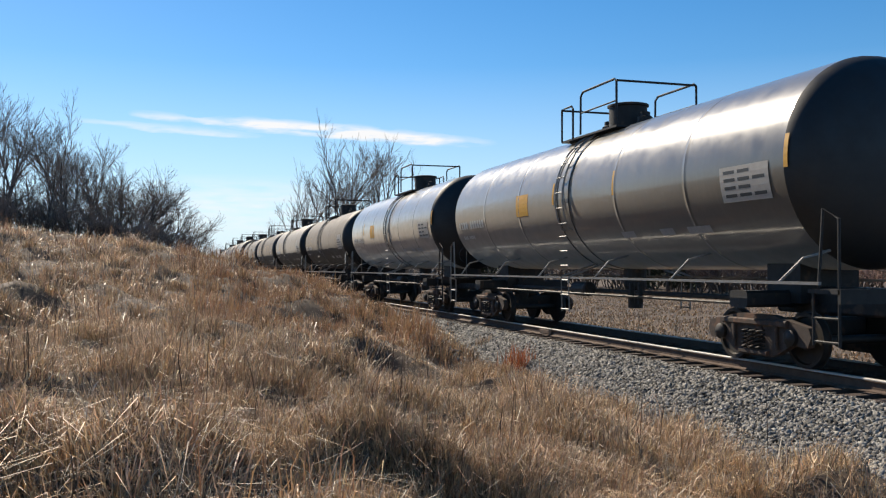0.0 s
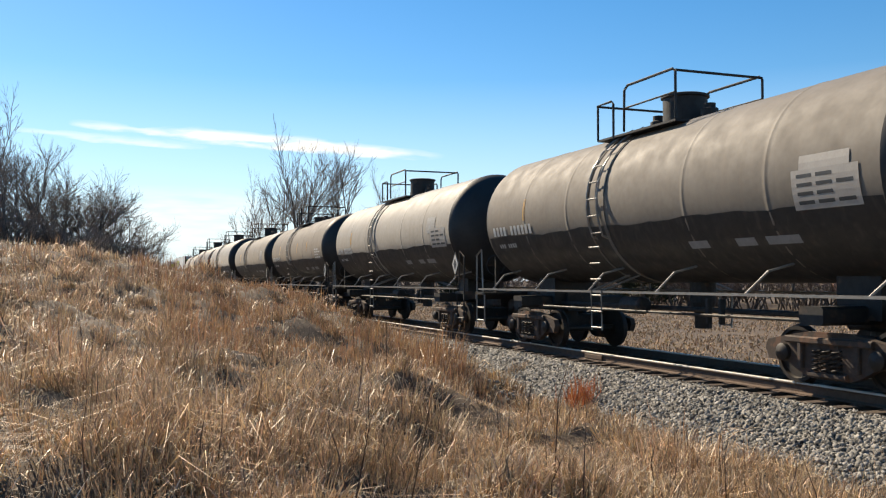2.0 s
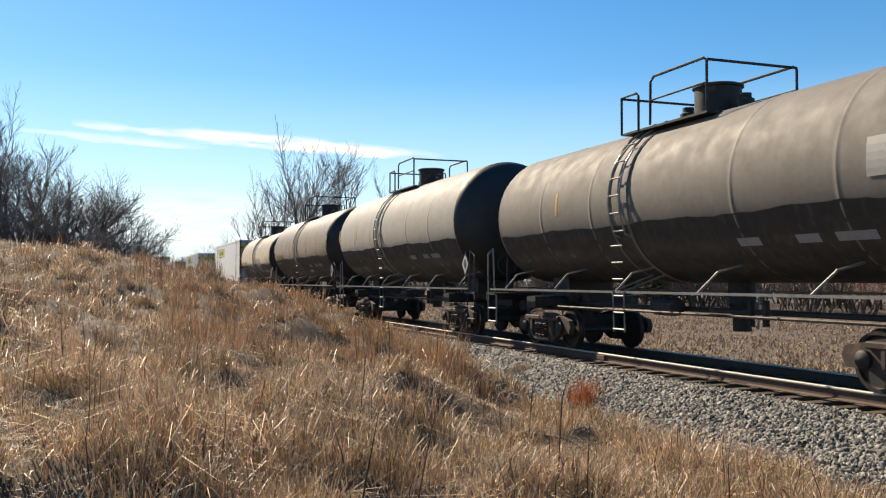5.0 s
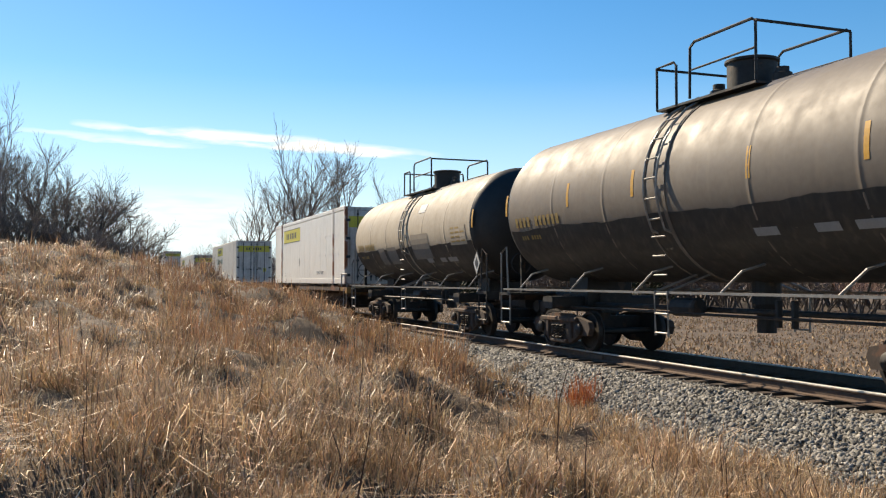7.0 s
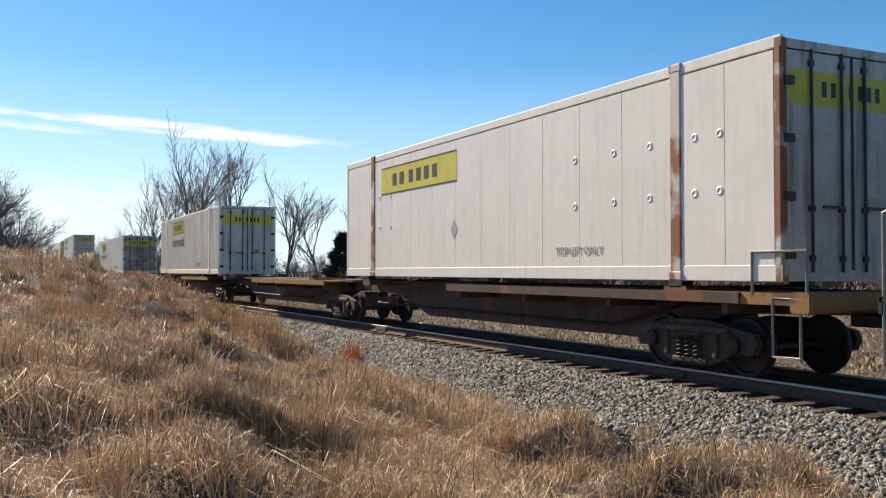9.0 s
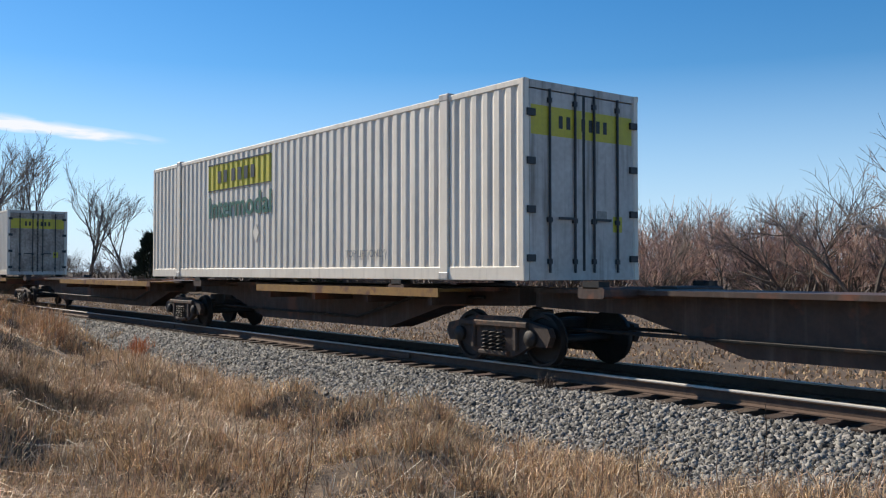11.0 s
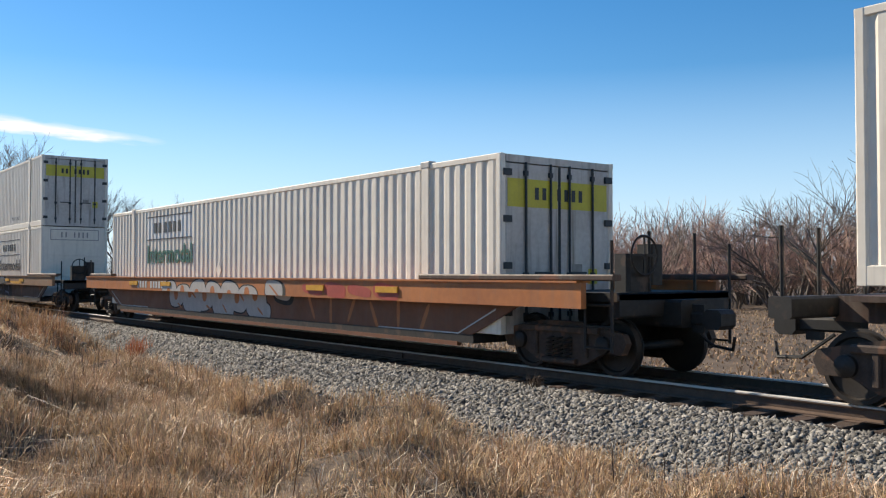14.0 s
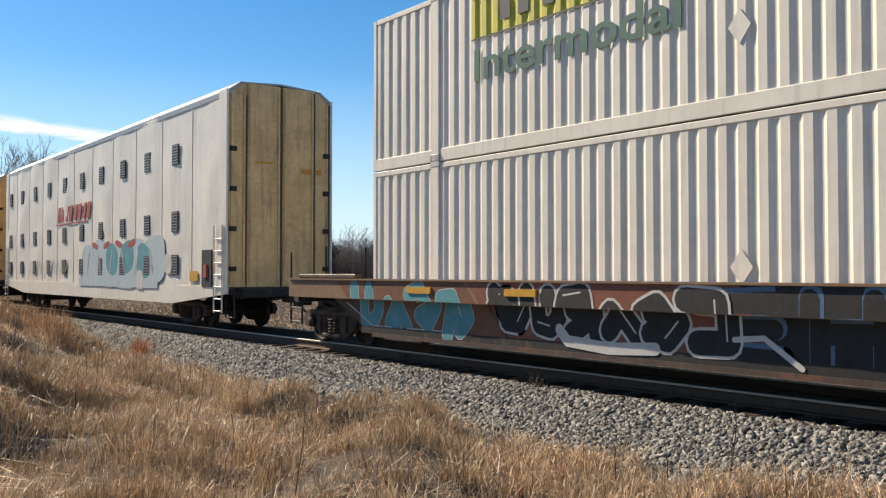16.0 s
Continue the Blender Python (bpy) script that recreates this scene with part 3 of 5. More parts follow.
def tank_car(y, length, shell, label, radius, letters=white_mark, stripes=(), band=None, dome=0.55, placard=False, patches=(), square=False, lettered=True, ladder_y=0.8, top_y=0.0, rail_h=0.80, panel_white=True, belly=False):
    """A tank car; y is its middle along the train, length goes over its couplers."""
    global TANK_R, TANK_Z
    TANK_R, TANK_Z = radius, 1.47 + radius
    car = on_train(thing("tank_car", label, "tank car", "tank cars of the train"), y)
    h = length / 2
    e = h - 0.75
    prof = [(-e, 0.0)]
    for k in range(1, 9):
        a = k / 8 * math.pi / 2
        prof.append((-e + 0.62 * (1 - math.cos(a)), TANK_R * math.sin(a)))
    straight = e - 0.62
    prof += [(-straight + 0.05, TANK_R), (straight - 0.05, TANK_R)]
    for ring in (-0.66, -0.33, 0.33, 0.66):
        prof += [(ring * straight + d, TANK_R + up) for d, up in ((-0.09, 0), (-0.03, 0), (-0.012, 0.006), (0.012, 0.006), (0.03, 0), (0.09, 0))]
    prof += [(-s, r) for s, r in prof[8::-1]]
    prof = prof[:9] + sorted(prof[9:-9]) + prof[-9:]
    part("tank", Geo().lathe(prof[8:-8], "y", (0, 0, TANK_Z), 56), shell, car, smooth=True)
    # black lower part of the shell, with a slightly wavy upper edge
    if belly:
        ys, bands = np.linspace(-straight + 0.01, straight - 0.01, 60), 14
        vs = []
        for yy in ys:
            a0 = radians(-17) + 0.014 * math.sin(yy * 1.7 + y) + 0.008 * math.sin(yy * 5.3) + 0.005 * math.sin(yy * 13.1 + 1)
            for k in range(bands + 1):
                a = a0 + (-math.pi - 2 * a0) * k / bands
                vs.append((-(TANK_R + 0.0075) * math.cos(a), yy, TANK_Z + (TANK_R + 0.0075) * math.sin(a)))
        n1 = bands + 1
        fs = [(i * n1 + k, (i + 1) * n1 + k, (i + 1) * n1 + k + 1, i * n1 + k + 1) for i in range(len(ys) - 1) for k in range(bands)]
        part("tank_belly", Geo().add(vs, fs), belly_black, car, "black lower part of the tank shell", smooth=True)
    # both heads are black, whatever the colour of the shell
    for s in (-1, 1):
        part("tank_head", Geo().lathe([(s * abs(a), b) for a, b in prof[:9]], "y", (0, 0, TANK_Z), 56), head_black, car, "black domed tank head", smooth=True)
    # straps over the tank, beside the ladder and at the cradles
    for sy, w in ((ladder_y - 0.08, 0.10), (ladder_y + 0.5, 0.05)):
        part("tank_strap", Geo().lathe([(sy - w / 2, TANK_R), (sy - w / 2, TANK_R + 0.018), (sy + w / 2, TANK_R + 0.018), (sy + w / 2, TANK_R)], "y", (0, 0, TANK_Z), 56), band or shell, car, smooth=True)
    # underframe
    for s in (-1, 1):
        part("cradle", Geo().prism([(s * (h - 3.1), 0.95), (s * (h - 2.3), 0.95), (s * (h - 2.3), 1.65), (s * (h - 3.1), 1.65)], -0.55, 0.55), frame_black, car)
        part("stub_sill", Geo().box(0, s * (h - 1.9), 1.0, 0.55, 2.6, 0.42, 0.04), frame_black, car)
        part("coupler", COUPLER, None, car, at=pose(0, s * (h - 0.25), 0, 0, 0, 0 if s < 0 else 180))
        part("end_platform", Geo().box(0, s * (h - 0.72), 1.18, 2.9, 0.62, 0.06).box(0, s * (h - 0.42), 1.12, 2.9, 0.05, 0.20), frame_black, car)
        for x in (-1.42, 1.42):
            g = Geo()
            g.tube([(x, s * (h - 0.45), 0.45), (x, s * (h - 0.45), 2.15), (x, s * (h - 0.75), 2.3), (x, s * (h - 0.85), 1.2)], 0.022)
            g.tube([(x, s * (h - 0.95), 0.45), (x, s * (h - 0.95), 1.2)], 0.022)
            for z in (0.5, 0.82):
                g.tube([(x, s * (h - 0.45), z), (x, s * (h - 0.95), z)], 0.018)
            part("end_grab_iron", g, rail_grey if s > 0 else frame_black, car)
        bogie(car, s * (h - 2.75))
        part("bolster_beam", Geo().box(0, s * (h - 2.75), 1.02, 2.7, 0.45, 0.26, 0.04), frame_black, car)
    part("centre_pipe", Geo().tube([(-0.35, -h + 2.2, 0.98), (-0.35, h - 2.2, 0.98)], 0.05, 8).tube([(-0.9, -h + 2.6, 0.92), (-0.9, h - 2.6, 0.92)], 0.025), frame_black, car)
    part("outlet_valve", Geo().lathe([(0.62, 0.16), (0.9, 0.16), (1.1, 0.24), (1.5, 0.24)], "z", (0, -0.5, 0), 16), frame_black, car)
    part("brake_cylinder", Geo().lathe([(0.5, 0.14), (0.55, 0.17), (1.2, 0.17), (1.3, 0.08)], "y", (-0.6, 0, 1.02), 14), frame_black, car)
    for yy in (-1.6, -1.95):
        part("brake_lever", Geo().box(-0.7, yy, 0.98, 0.10, 0.08, 0.42, 0.015), frame_black, car)
    # running rail along the sides with slanted brackets
    for s in (-1, 1):
        x = s * 1.48
        part("side_rail", Geo().box(x, 0, 1.29, 0.05, 2 * h - 1.5, 0.042), rail_grey, car, "thin worn steel side rail")
        for yy in np.linspace(-h + 1.6, h - 1.6, 6):
            part("rail_bracket", Geo().tube([(x, yy, 1.29), (s * 1.30, yy - 0.30, 1.64), on_shell(yy - 0.36, 1.75) if s < 0 else (1.0, yy - 0.36, 1.75)], 0.022), rail_grey, car)
    # ladder that follows the shell up to the platform
    for s in (-1, 1):
        lad = Geo()
        for ly in (ladder_y, ladder_y + 0.38):
            pts = [(s * 1.50, ly, 0.55), (s * 1.52, ly, 1.3)] + [(-s * on_shell(ly, z, 0.09)[0] * -1, ly, on_shell(ly, z, 0.09)[2]) for z in np.linspace(2.4, TANK_Z + TANK_R - 0.09, 9)]
            lad.tube(pts, 0.022)
        for z in np.linspace(0.6, TANK_Z + TANK_R - 0.2, 13):
            p = on_shell(0, z, 0.09) if z > 2.4 else (-1.51 - 0.05 * max(0, z - 1.3), 0, z)
            lad.tube([(-s * p[0] * -1, ladder_y, p[2]), (-s * p[0] * -1, ladder_y + 0.38, p[2])], 0.016)
        part("ladder", lad, rail_grey, car, "steel ladder up the side of the tank")
    top = TANK_Z + TANK_R
    part("top_platform", Geo().box(-0.78, top_y + 0.5, top - 0.15, 0.36, 2.7, 0.04).box(0.78, top_y + 0.5, top - 0.15, 0.36, 2.7, 0.04), frame_black, car)
    g = Geo()
    y0, y1 = top_y - 0.85, top_y + 1.85
    for x in (-0.95, 0.95):
        g.tube([(x, y0, top - 0.12), (x, y0, top + rail_h - 0.06), (x, y0 + 0.08, top + rail_h), (x, top_y + 0.72, top + rail_h), (x, top_y + 0.84, top + rail_h - 0.08), (x, top_y + 0.86, top - 0.1)], 0.026)
        g.tube([(x, top_y + 1.25, top - 0.15), (x, top_y + 1.25, top + rail_h * 0.66), (x, top_y + 1.33, top + rail_h * 0.74), (x, y1, top + rail_h * 0.74), (x, y1, top - 0.15)], 0.026)
        g.tube([(x, y0, top + rail_h * 0.45), (x, top_y + 0.85, top + rail_h * 0.45)], 0.018)
    g.tube([(-0.95, y0, top + rail_h * 0.95), (0.95, y0, top + rail_h * 0.95)], 0.024).tube([(-0.95, y1, top + rail_h * 0.72), (0.95, y1, top + rail_h * 0.72)], 0.024)
    part("platform_railing", g, frame_black, car, "black tubular safety railing")
    dy = top_y * 0.5 + 0.1
    lid = [(top - 0.15, 0.42), (top + dome - 0.08, 0.42), (top + dome - 0.06, 0.46), (top + dome - 0.02, 0.46), (top + dome, 0.40), (top + dome + 0.02, 0.0)]
    part("manway_dome", Geo().lathe(lid, "z", (0, dy, 0), 24), frame_black, car, "black manway dome with its lid shut", smooth=True)
    for vy, vh in ((dy + 0.9, 0.30), (dy - 0.75, 0.26)):
        part("relief_valve", Geo().lathe([(top - 0.1, 0.16), (top + vh * 0.6, 0.16), (top + vh * 0.7, 0.11), (top + vh, 0.11), (top + vh + 0.02, 0.0)], "z", (0, vy, 0), 12), frame_black, car, smooth=True)
    # brake wheel on the end that trails
    part("brake_wheel", Geo().lathe([(0.0, 0.235), (-0.018, 0.252), (0.0, 0.27), (0.018, 0.252), (0.0, 0.2351)], "y", (-0.9, h - 0.45, 1.9), 20).box(-0.9, h - 0.45, 1.9, 0.5, 0.02, 0.03).box(-0.9, h - 0.45, 1.9, 0.03, 0.02, 0.5).box(-0.9, h - 0.55, 1.6, 0.1, 0.08, 0.9), frame_black, car)
    # markings
    if lettered:
        shell_lettering(car, "letter_bar", e - 0.95, TANK_Z - 0.42, 11, 0.15, 0.21, 0.045, letters, (4,))
        shell_lettering(car, "small_letter_bar", e - 1.1, TANK_Z - 0.70, 8, 0.09, 0.09, 0.03, letters, (3,))
        sheet = part("data_panel", shell_patch(-e + 0.95, -e + 2.15, TANK_Z - 0.52, TANK_Z + 0.02, 0.0098), faded_panel if panel_white else shell, car, "faded data panel")
        for row in range(4):
            shell_lettering(sheet, "data_line", -e + 2.05, TANK_Z - 0.45 + 0.12 * row, 3 - row % 2, 0.36, 0.05, 0.0, dark_mark if panel_white else letters)
    # tool and test marks low on the shell
    for my, mw in ((-0.35 * e, 0.5), (-0.52 * e, 0.45), (-0.66 * e, 0.7)):
        part("stencil_mark", shell_patch(my, my + mw, TANK_Z - 0.95, TANK_Z - 0.83, 0.011), faded_mark, car, "small faded stencil")
    for yy in stripes:
        part("reflective_stripe", shell_patch(yy * e - 0.045, yy * e + 0.045, TANK_Z - 0.12, TANK_Z + 0.36, 0.0036), yellow_paint, car, "yellow reflective stripe")
    if square:
        part("warning_panel", shell_patch(1.9, 2.65, TANK_Z - 0.28, TANK_Z + 0.24, 0.0036), yellow_paint, car, "orange-yellow warning panel")
    for py, pz, pw, ph, pm in patches:
        part("paint_patch", shell_patch(py, py + pw, pz, pz + ph, 0.0095), pm, car, "repainted patch")
    if placard:
        g = Geo().prism([(-e + 0.15, 1.95), (-e + 0.40, 2.30), (-e + 0.65, 1.95), (-e + 0.40, 1.60)], -1.40, -1.385)
        p = part("placard", g, frame_black, car, "diamond hazard placard")
        part("placard_face", Geo().prism([(-e + 0.19, 1.95), (-e + 0.40, 2.24), (-e + 0.61, 1.95), (-e + 0.40, 1.66)], -1.408, -1.402)
             , white_mark, p)
        part("placard_sign", Geo().prism([(-e + 0.29, 1.95), (-e + 0.40, 2.10), (-e + 0.51, 1.95), (-e + 0.40, 1.80)], -1.416, -1.411), dark_mark, p)
    return car


EDGES = (15.0, 32.8, 48.5, 63.4, 79.15, 94.45, 110.2, 125.6, 140.9, 155.1)
KINDS = (
    (black_gloss, "glossy black tank car with yellow stripes and white lettering", white_mark, (-0.93, -0.3, 0.05), True, ()),
    (black_gloss, "glossy black tank car with orange panel and white lettering", white_mark, (-0.93, 0.55), True, ()),
    (grey_tank, "grime-covered grey tank car with white data panel", white_mark, (0.6,), False, ((-5.6, 2.7, 0.9, 0.5, faded_panel),)),
    (silver_tank, "pale grey tank car with one orange stripe", white_mark, (0.58,), False, ((-5.4, 2.9, 0.7, 0.45, faded_panel),)),
    (taupe_tank, "dull taupe tank car with faded orange stripes", white_mark, (0.55, -0.12, -0.45), False, ()),
    (grey_tank, "weathered grey-brown tank car with a white panel", white_mark, (0.5,), False, ((-5.6, 2.8, 0.8, 0.5, faded_panel),)),
    (silver_tank, "light grey tank car with yellow stripes", white_mark, (0.93, 0.55), False, ()),
    (brown_tank, "glossy brown tank car with yellow stripes and lettering", faded_yellow, (0.93, 0.5, 0.15, -0.3, -0.62, -0.93), False, ()),
    (tan_tank, "dusty tan tank car with dark repainted patches", faded_yellow, (-0.93,), False,
     ((2.2, 2.05, 0.7, 0.55, grey_tank), (0.9, 2.05, 1.0, 0.55, grey_tank), (-2.4, 2.15, 1.6, 0.75, grey_tank), (-1.9, 3.55, 0.6, 0.25, white_mark))),
)
for i, (shell, label, letters, stripes, square, patches) in enumerate(KINDS):
    a, b = EDGES[i], EDGES[i + 1]
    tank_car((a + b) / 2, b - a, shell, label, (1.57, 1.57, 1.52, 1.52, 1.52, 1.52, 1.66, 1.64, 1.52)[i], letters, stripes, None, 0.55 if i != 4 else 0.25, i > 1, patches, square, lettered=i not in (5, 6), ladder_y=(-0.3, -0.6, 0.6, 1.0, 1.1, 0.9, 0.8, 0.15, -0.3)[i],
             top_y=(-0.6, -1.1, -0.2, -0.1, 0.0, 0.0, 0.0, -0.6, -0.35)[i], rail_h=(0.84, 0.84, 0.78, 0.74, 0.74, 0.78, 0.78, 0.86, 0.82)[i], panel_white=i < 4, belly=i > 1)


# ---- containers ----
def text_mesh(words, size, material, bold=0.0):
    """Words as a flat mesh that faces -x and reads towards -y."""
    c = bpy.data.curves.new("words", "FONT")
    c.body, c.size, c.extrude, c.offset = words, size, 0.002, bold
    o = new("words", c)
    me = bpy.data.meshes.new_from_object(o.evaluated_get(bpy.context.evaluated_depsgraph_get()))
    bpy.data.objects.remove(o)
    me.transform(Matrix(((0, 0, -1, 0), (-1, 0, 0, 0), (0, 1, 0, 0), (0, 0, 0, 1))))
    me.materials.clear()
    me.materials.append(material)
    return me


def corrugated(y0, y1, z0, z1, x, pitch=0.285, depth=0.028, out=0.0, s=-1):
    """A strip of corrugated sheet in the plane x, its crests at x, drawn out by `out` towards the outside."""
    g, n0 = Geo(), math.floor(y0 / pitch) - 1
    pts = []
    while n0 * pitch < y1 + pitch:
        for f, d in ((0.0, 0), (0.42, 0), (0.60, 1), (0.82, 1)):
            pts.append((n0 * pitch + f * pitch, d))
        n0 += 1
    ys = [p[0] for p in pts]
    inside = [(y0, np.interp(y0, ys, [p[1] for p in pts]))] + [p for p in pts if y0 < p[0] < y1] + [(y1, np.interp(y1, ys, [p[1] for p in pts]))]
    vs = []
    for y, d in inside:
        xx = x + s * out - s * depth * d
        vs += [(xx, y, z0), (xx, y, z1)]
    return g.add(vs, [(2 * i, 2 * i + 1, 2 * i + 3, 2 * i + 2) for i in range(len(inside) - 1)])


WORDS = {"inter": text_mesh("Intermodal", 0.74, green_mark, 0.012), "inter_small": text_mesh("Intermodal", 0.66, dark_mark, 0.01),
         "lift": text_mesh("TOP LIFT ONLY", 0.20, faded_mark)}
W = 1.32                # half a container's width


def container(y_front, y_back, z, plate=False, logo=None, words="", panel=logo_yellow, doors=True, rust=False, label="", dirty=False, lift=True, logo_at=0.0, H=2.9):
    """A long intermodal container; its door end at y_front leads, its floor lies at z."""
    L2, mid = (y_back - y_front) / 2, (y_front + y_back) / 2
    box = on_train(thing("shipping_container", label, "container", "intermodal containers"), mid)
    box.matrix_basis = pose(RAIL_X, mid, z)
    rolling[-1] = (box, mid, z)
    skin = box_plate if plate else box_white
    post_at = L2 - 2.0
    for s in (-1, 1):
        x = s * (W - 0.012)
        spans = ((-L2 + 0.12, -post_at - 0.11), (-post_at + 0.11, post_at - 0.11), (post_at + 0.11, L2 - 0.12))
        for a, b in spans:
            if plate:
                n = max(1, round((b - a) / 1.15))
                for k in range(n):
                    p0, p1 = a + (b - a) * k / n, a + (b - a) * (k + 1) / n
                    part("side_sheet", Geo().box(x, (p0 + p1) / 2, H / 2 + 0.02, 0.012, p1 - p0 - 0.014, H - 0.34), skin, box)
                part("side_backing", Geo().box(x - s * 0.012, (a + b) / 2, H / 2, 0.008, b - a, H - 0.3), seam_grey, box)
            else:
                part("side_panel", corrugated(a, b, 0.22, H - 0.10, x, s=s), skin, box, "corrugated white steel side")
        for py in (-post_at, post_at):
            part("lifting_post", Geo().box(s * (W - 0.012), py, H / 2, 0.06, 0.22, H, 0.012), rusty_white if rust else skin, box, "rust-eaten post" if rust else "")
            part("casting", Geo().box(s * (W - 0.06), py, H - 0.02, 0.17, 0.24, 0.13, 0.02), rusty_white if rust else door_white, box)
            part("casting", Geo().box(s * (W - 0.055), py, 0.07, 0.17, 0.24, 0.14, 0.02), rusty_white if rust else door_white, box)
        part("bottom_rail", Geo().box(s * (W - 0.03), 0, 0.11, 0.06, 2 * L2, 0.22, 0.01), skin, box)
        part("top_rail", Geo().box(s * (W - 0.035), 0, H - 0.05, 0.065, 2 * L2, 0.10 if not plate else 0.16, 0.012), skin, box)
        for e in (-1, 1):
            part("corner_post", Geo().box(s * (W - 0.06), e * (L2 - 0.06), H / 2, 0.125, 0.125, H - 0.01, 0.02), rusty_white if rust and e < 0 else skin, box)
    part("roof", Geo().box(0, 0, H - 0.03, 2 * W - 0.14, 2 * L2 - 0.14, 0.04), skin, box)
    part("floor_panel", Geo().box(0, 0, 0.10, 2 * W - 0.14, 2 * L2 - 0.14, 0.12), frame_black, box)
    part("end_wall", Geo().box(0, L2 - 0.05, H / 2, 2 * W - 0.2, 0.05, H - 0.1), skin, box)
    yf = -L2
    if doors:
        part("door_header", Geo().box(0, yf + 0.05, H - 0.07, 2 * W - 0.25, 0.09, 0.12), door_white, box)
        part("door_sill", Geo().box(0, yf + 0.05, 0.08, 2 * W - 0.25, 0.09, 0.15), door_white, box)
        for s in (-1, 1):
            leaf = part("door", Geo().box(s * 0.605, yf + 0.04, H / 2, 1.175, 0.05, H - 0.3), dirty_door if dirty else door_white, box, "white door leaf smeared with brown soot" if dirty else "stained white door leaf")
            part("logo_panel", Geo().box(s * 0.60, yf + 0.0135, H - 0.62, 1.12, 0.003, 0.46), panel, leaf, "yellow company panel" if panel is logo_yellow else "plain panel")
            for rx in (0.22, 0.78):
                part("lock_rod", Geo().tube([(s * rx, yf - 0.015, 0.12), (s * rx, yf - 0.015, H - 0.12)], 0.022, 8)
                     .box(s * rx, yf, 0.95, 0.10, 0.05, 0.08).box(s * rx, yf, 0.30, 0.08, 0.06, 0.08).box(s * rx, yf, H - 0.3, 0.08, 0.06, 0.08), dark_mark, leaf)
            part("door_handle", Geo().box(s * 0.42, yf - 0.03, 0.98, 0.36, 0.02, 0.04), dark_mark, leaf)
            for hz in (0.35, 1.1, 1.85, 2.6):
                part("hinge", Geo().box(s * 1.18, yf - 0.005, hz, 0.17, 0.05, 0.11), dark_mark, leaf)
            part("door_seam", Geo().box(s * 0.016, yf + 0.010, H / 2, 0.02, 0.012, H - 0.3), dark_mark, leaf)
        for k in (0, 1, 3, 4, 5, 6):
            part("door_mark_bar", Geo().box(-0.52 + k * 0.17, yf + 0.008, H - 0.62, 0.085, 0.004, 0.20), dark_mark, box)
        part("door_sticker", Geo().box(0.80, yf + 0.012, 0.92, 0.22, 0.003, 0.26), logo_yellow, box, "small yellow sticker")
        part("data_plate", Geo().box(0.42, yf + 0.012, 1.05, 0.24, 0.003, 0.16), rail_grey, box)
    else:
        part("end_panel", Geo().box(0, yf + 0.05, H / 2, 2 * W - 0.2, 0.06, H - 0.1), skin, box)
        for k in range(9):
            part("end_rib", Geo().box(0, yf + 0.02, 0.35 + 0.17 * k, 2 * W - 0.5, 0.02, 0.05, 0.01), skin, box)
        g = Geo().box(0, yf + 0.017, H - 0.55, 1.9, 0.004, 0.03).box(0, yf + 0.017, H - 0.13, 1.9, 0.004, 0.03).box(-0.95, yf + 0.017, H - 0.34, 0.03, 0.004, 0.42).box(0.95, yf + 0.017, H - 0.34, 0.03, 0.004, 0.42)
        for k in range(7):
            if k != 2:
                g.box(-0.52 + k * 0.17, yf + 0.015, H - 0.34, 0.06, 0.004, 0.22)
        part("end_mark", g, rail_grey, box, "grey company mark as plain bars")
    if logo:
        a, wl, zt, hl = logo        # distance from the trailing end, length, top, height
        ya, yb = L2 - a - wl, L2 - a
        x = -(W - 0.012)
        if panel is logo_yellow or logo_at:
            sheet = Geo().box(x - 0.009, (ya + yb) / 2, zt - hl / 2, 0.004, wl, hl) if plate else corrugated(ya, yb, zt - hl, zt, x, out=0.004)
            part("company_panel", sheet, logo_yellow if not logo_at else box_plate, box, "faded yellow company panel" if not logo_at else "plain white company panel")
        g = Geo()
        for bz in (zt, zt - hl):
            g.box(x - 0.014, (ya + yb) / 2, bz, 0.004, wl, 0.03)
        nb = 6
        bw = wl * 0.55 / nb
        for k in range(nb):
            c = yb - wl * 0.2 - k * bw * 1.12 - (bw * 0.3 if k > 1 else 0)
            g.box(x - 0.014, c, zt - hl / 2, 0.004, bw * 0.62, hl * 0.46)
        part("company_mark", g, dark_mark, box, "dark company mark as plain bars")
        if words:
            key = WORDS[words]
            span = max(v.co.y for v in key.vertices) - min(v.co.y for v in key.vertices)
            part("lettering", key, None, box, "word Intermodal in dark green", at=Matrix.Translation((x - 0.018, yb - 0.02, zt - hl - 0.68)) @ Matrix.Diagonal((1, wl / span, 1, 1)))
    if lift:
        part("lift_lettering", WORDS["lift"], None, box, "words TOP LIFT ONLY", at=pose(-(W + 0.006), -post_at + 3.2, 0.42))
    if plate:
        for ry in (-post_at - 0.9, -post_at - 0.4, -post_at + 0.6, -post_at + 1.5, -post_at + 2.6, post_at - 0.5, post_at - 1.2):
            for rz in (1.25, 2.05):
                part("tie_down_cup", Geo().lathe([(-W + 0.004, 0.0), (-W + 0.002, 0.03), (-W - 0.006, 0.045), (-W - 0.002, 0.06), (-W + 0.006, 0.07)], "x", (0, ry, rz), 12), skin, box, smooth=True)
    part("hazard_diamond", Geo().prism([(1.06, 1.05), (1.22, 1.27), (1.38, 1.05), (1.22, 0.83)], -(W + 0.001), -(W - 0.006)), seam_grey if plate else skin, box, "faded diamond placard holder")
    return box


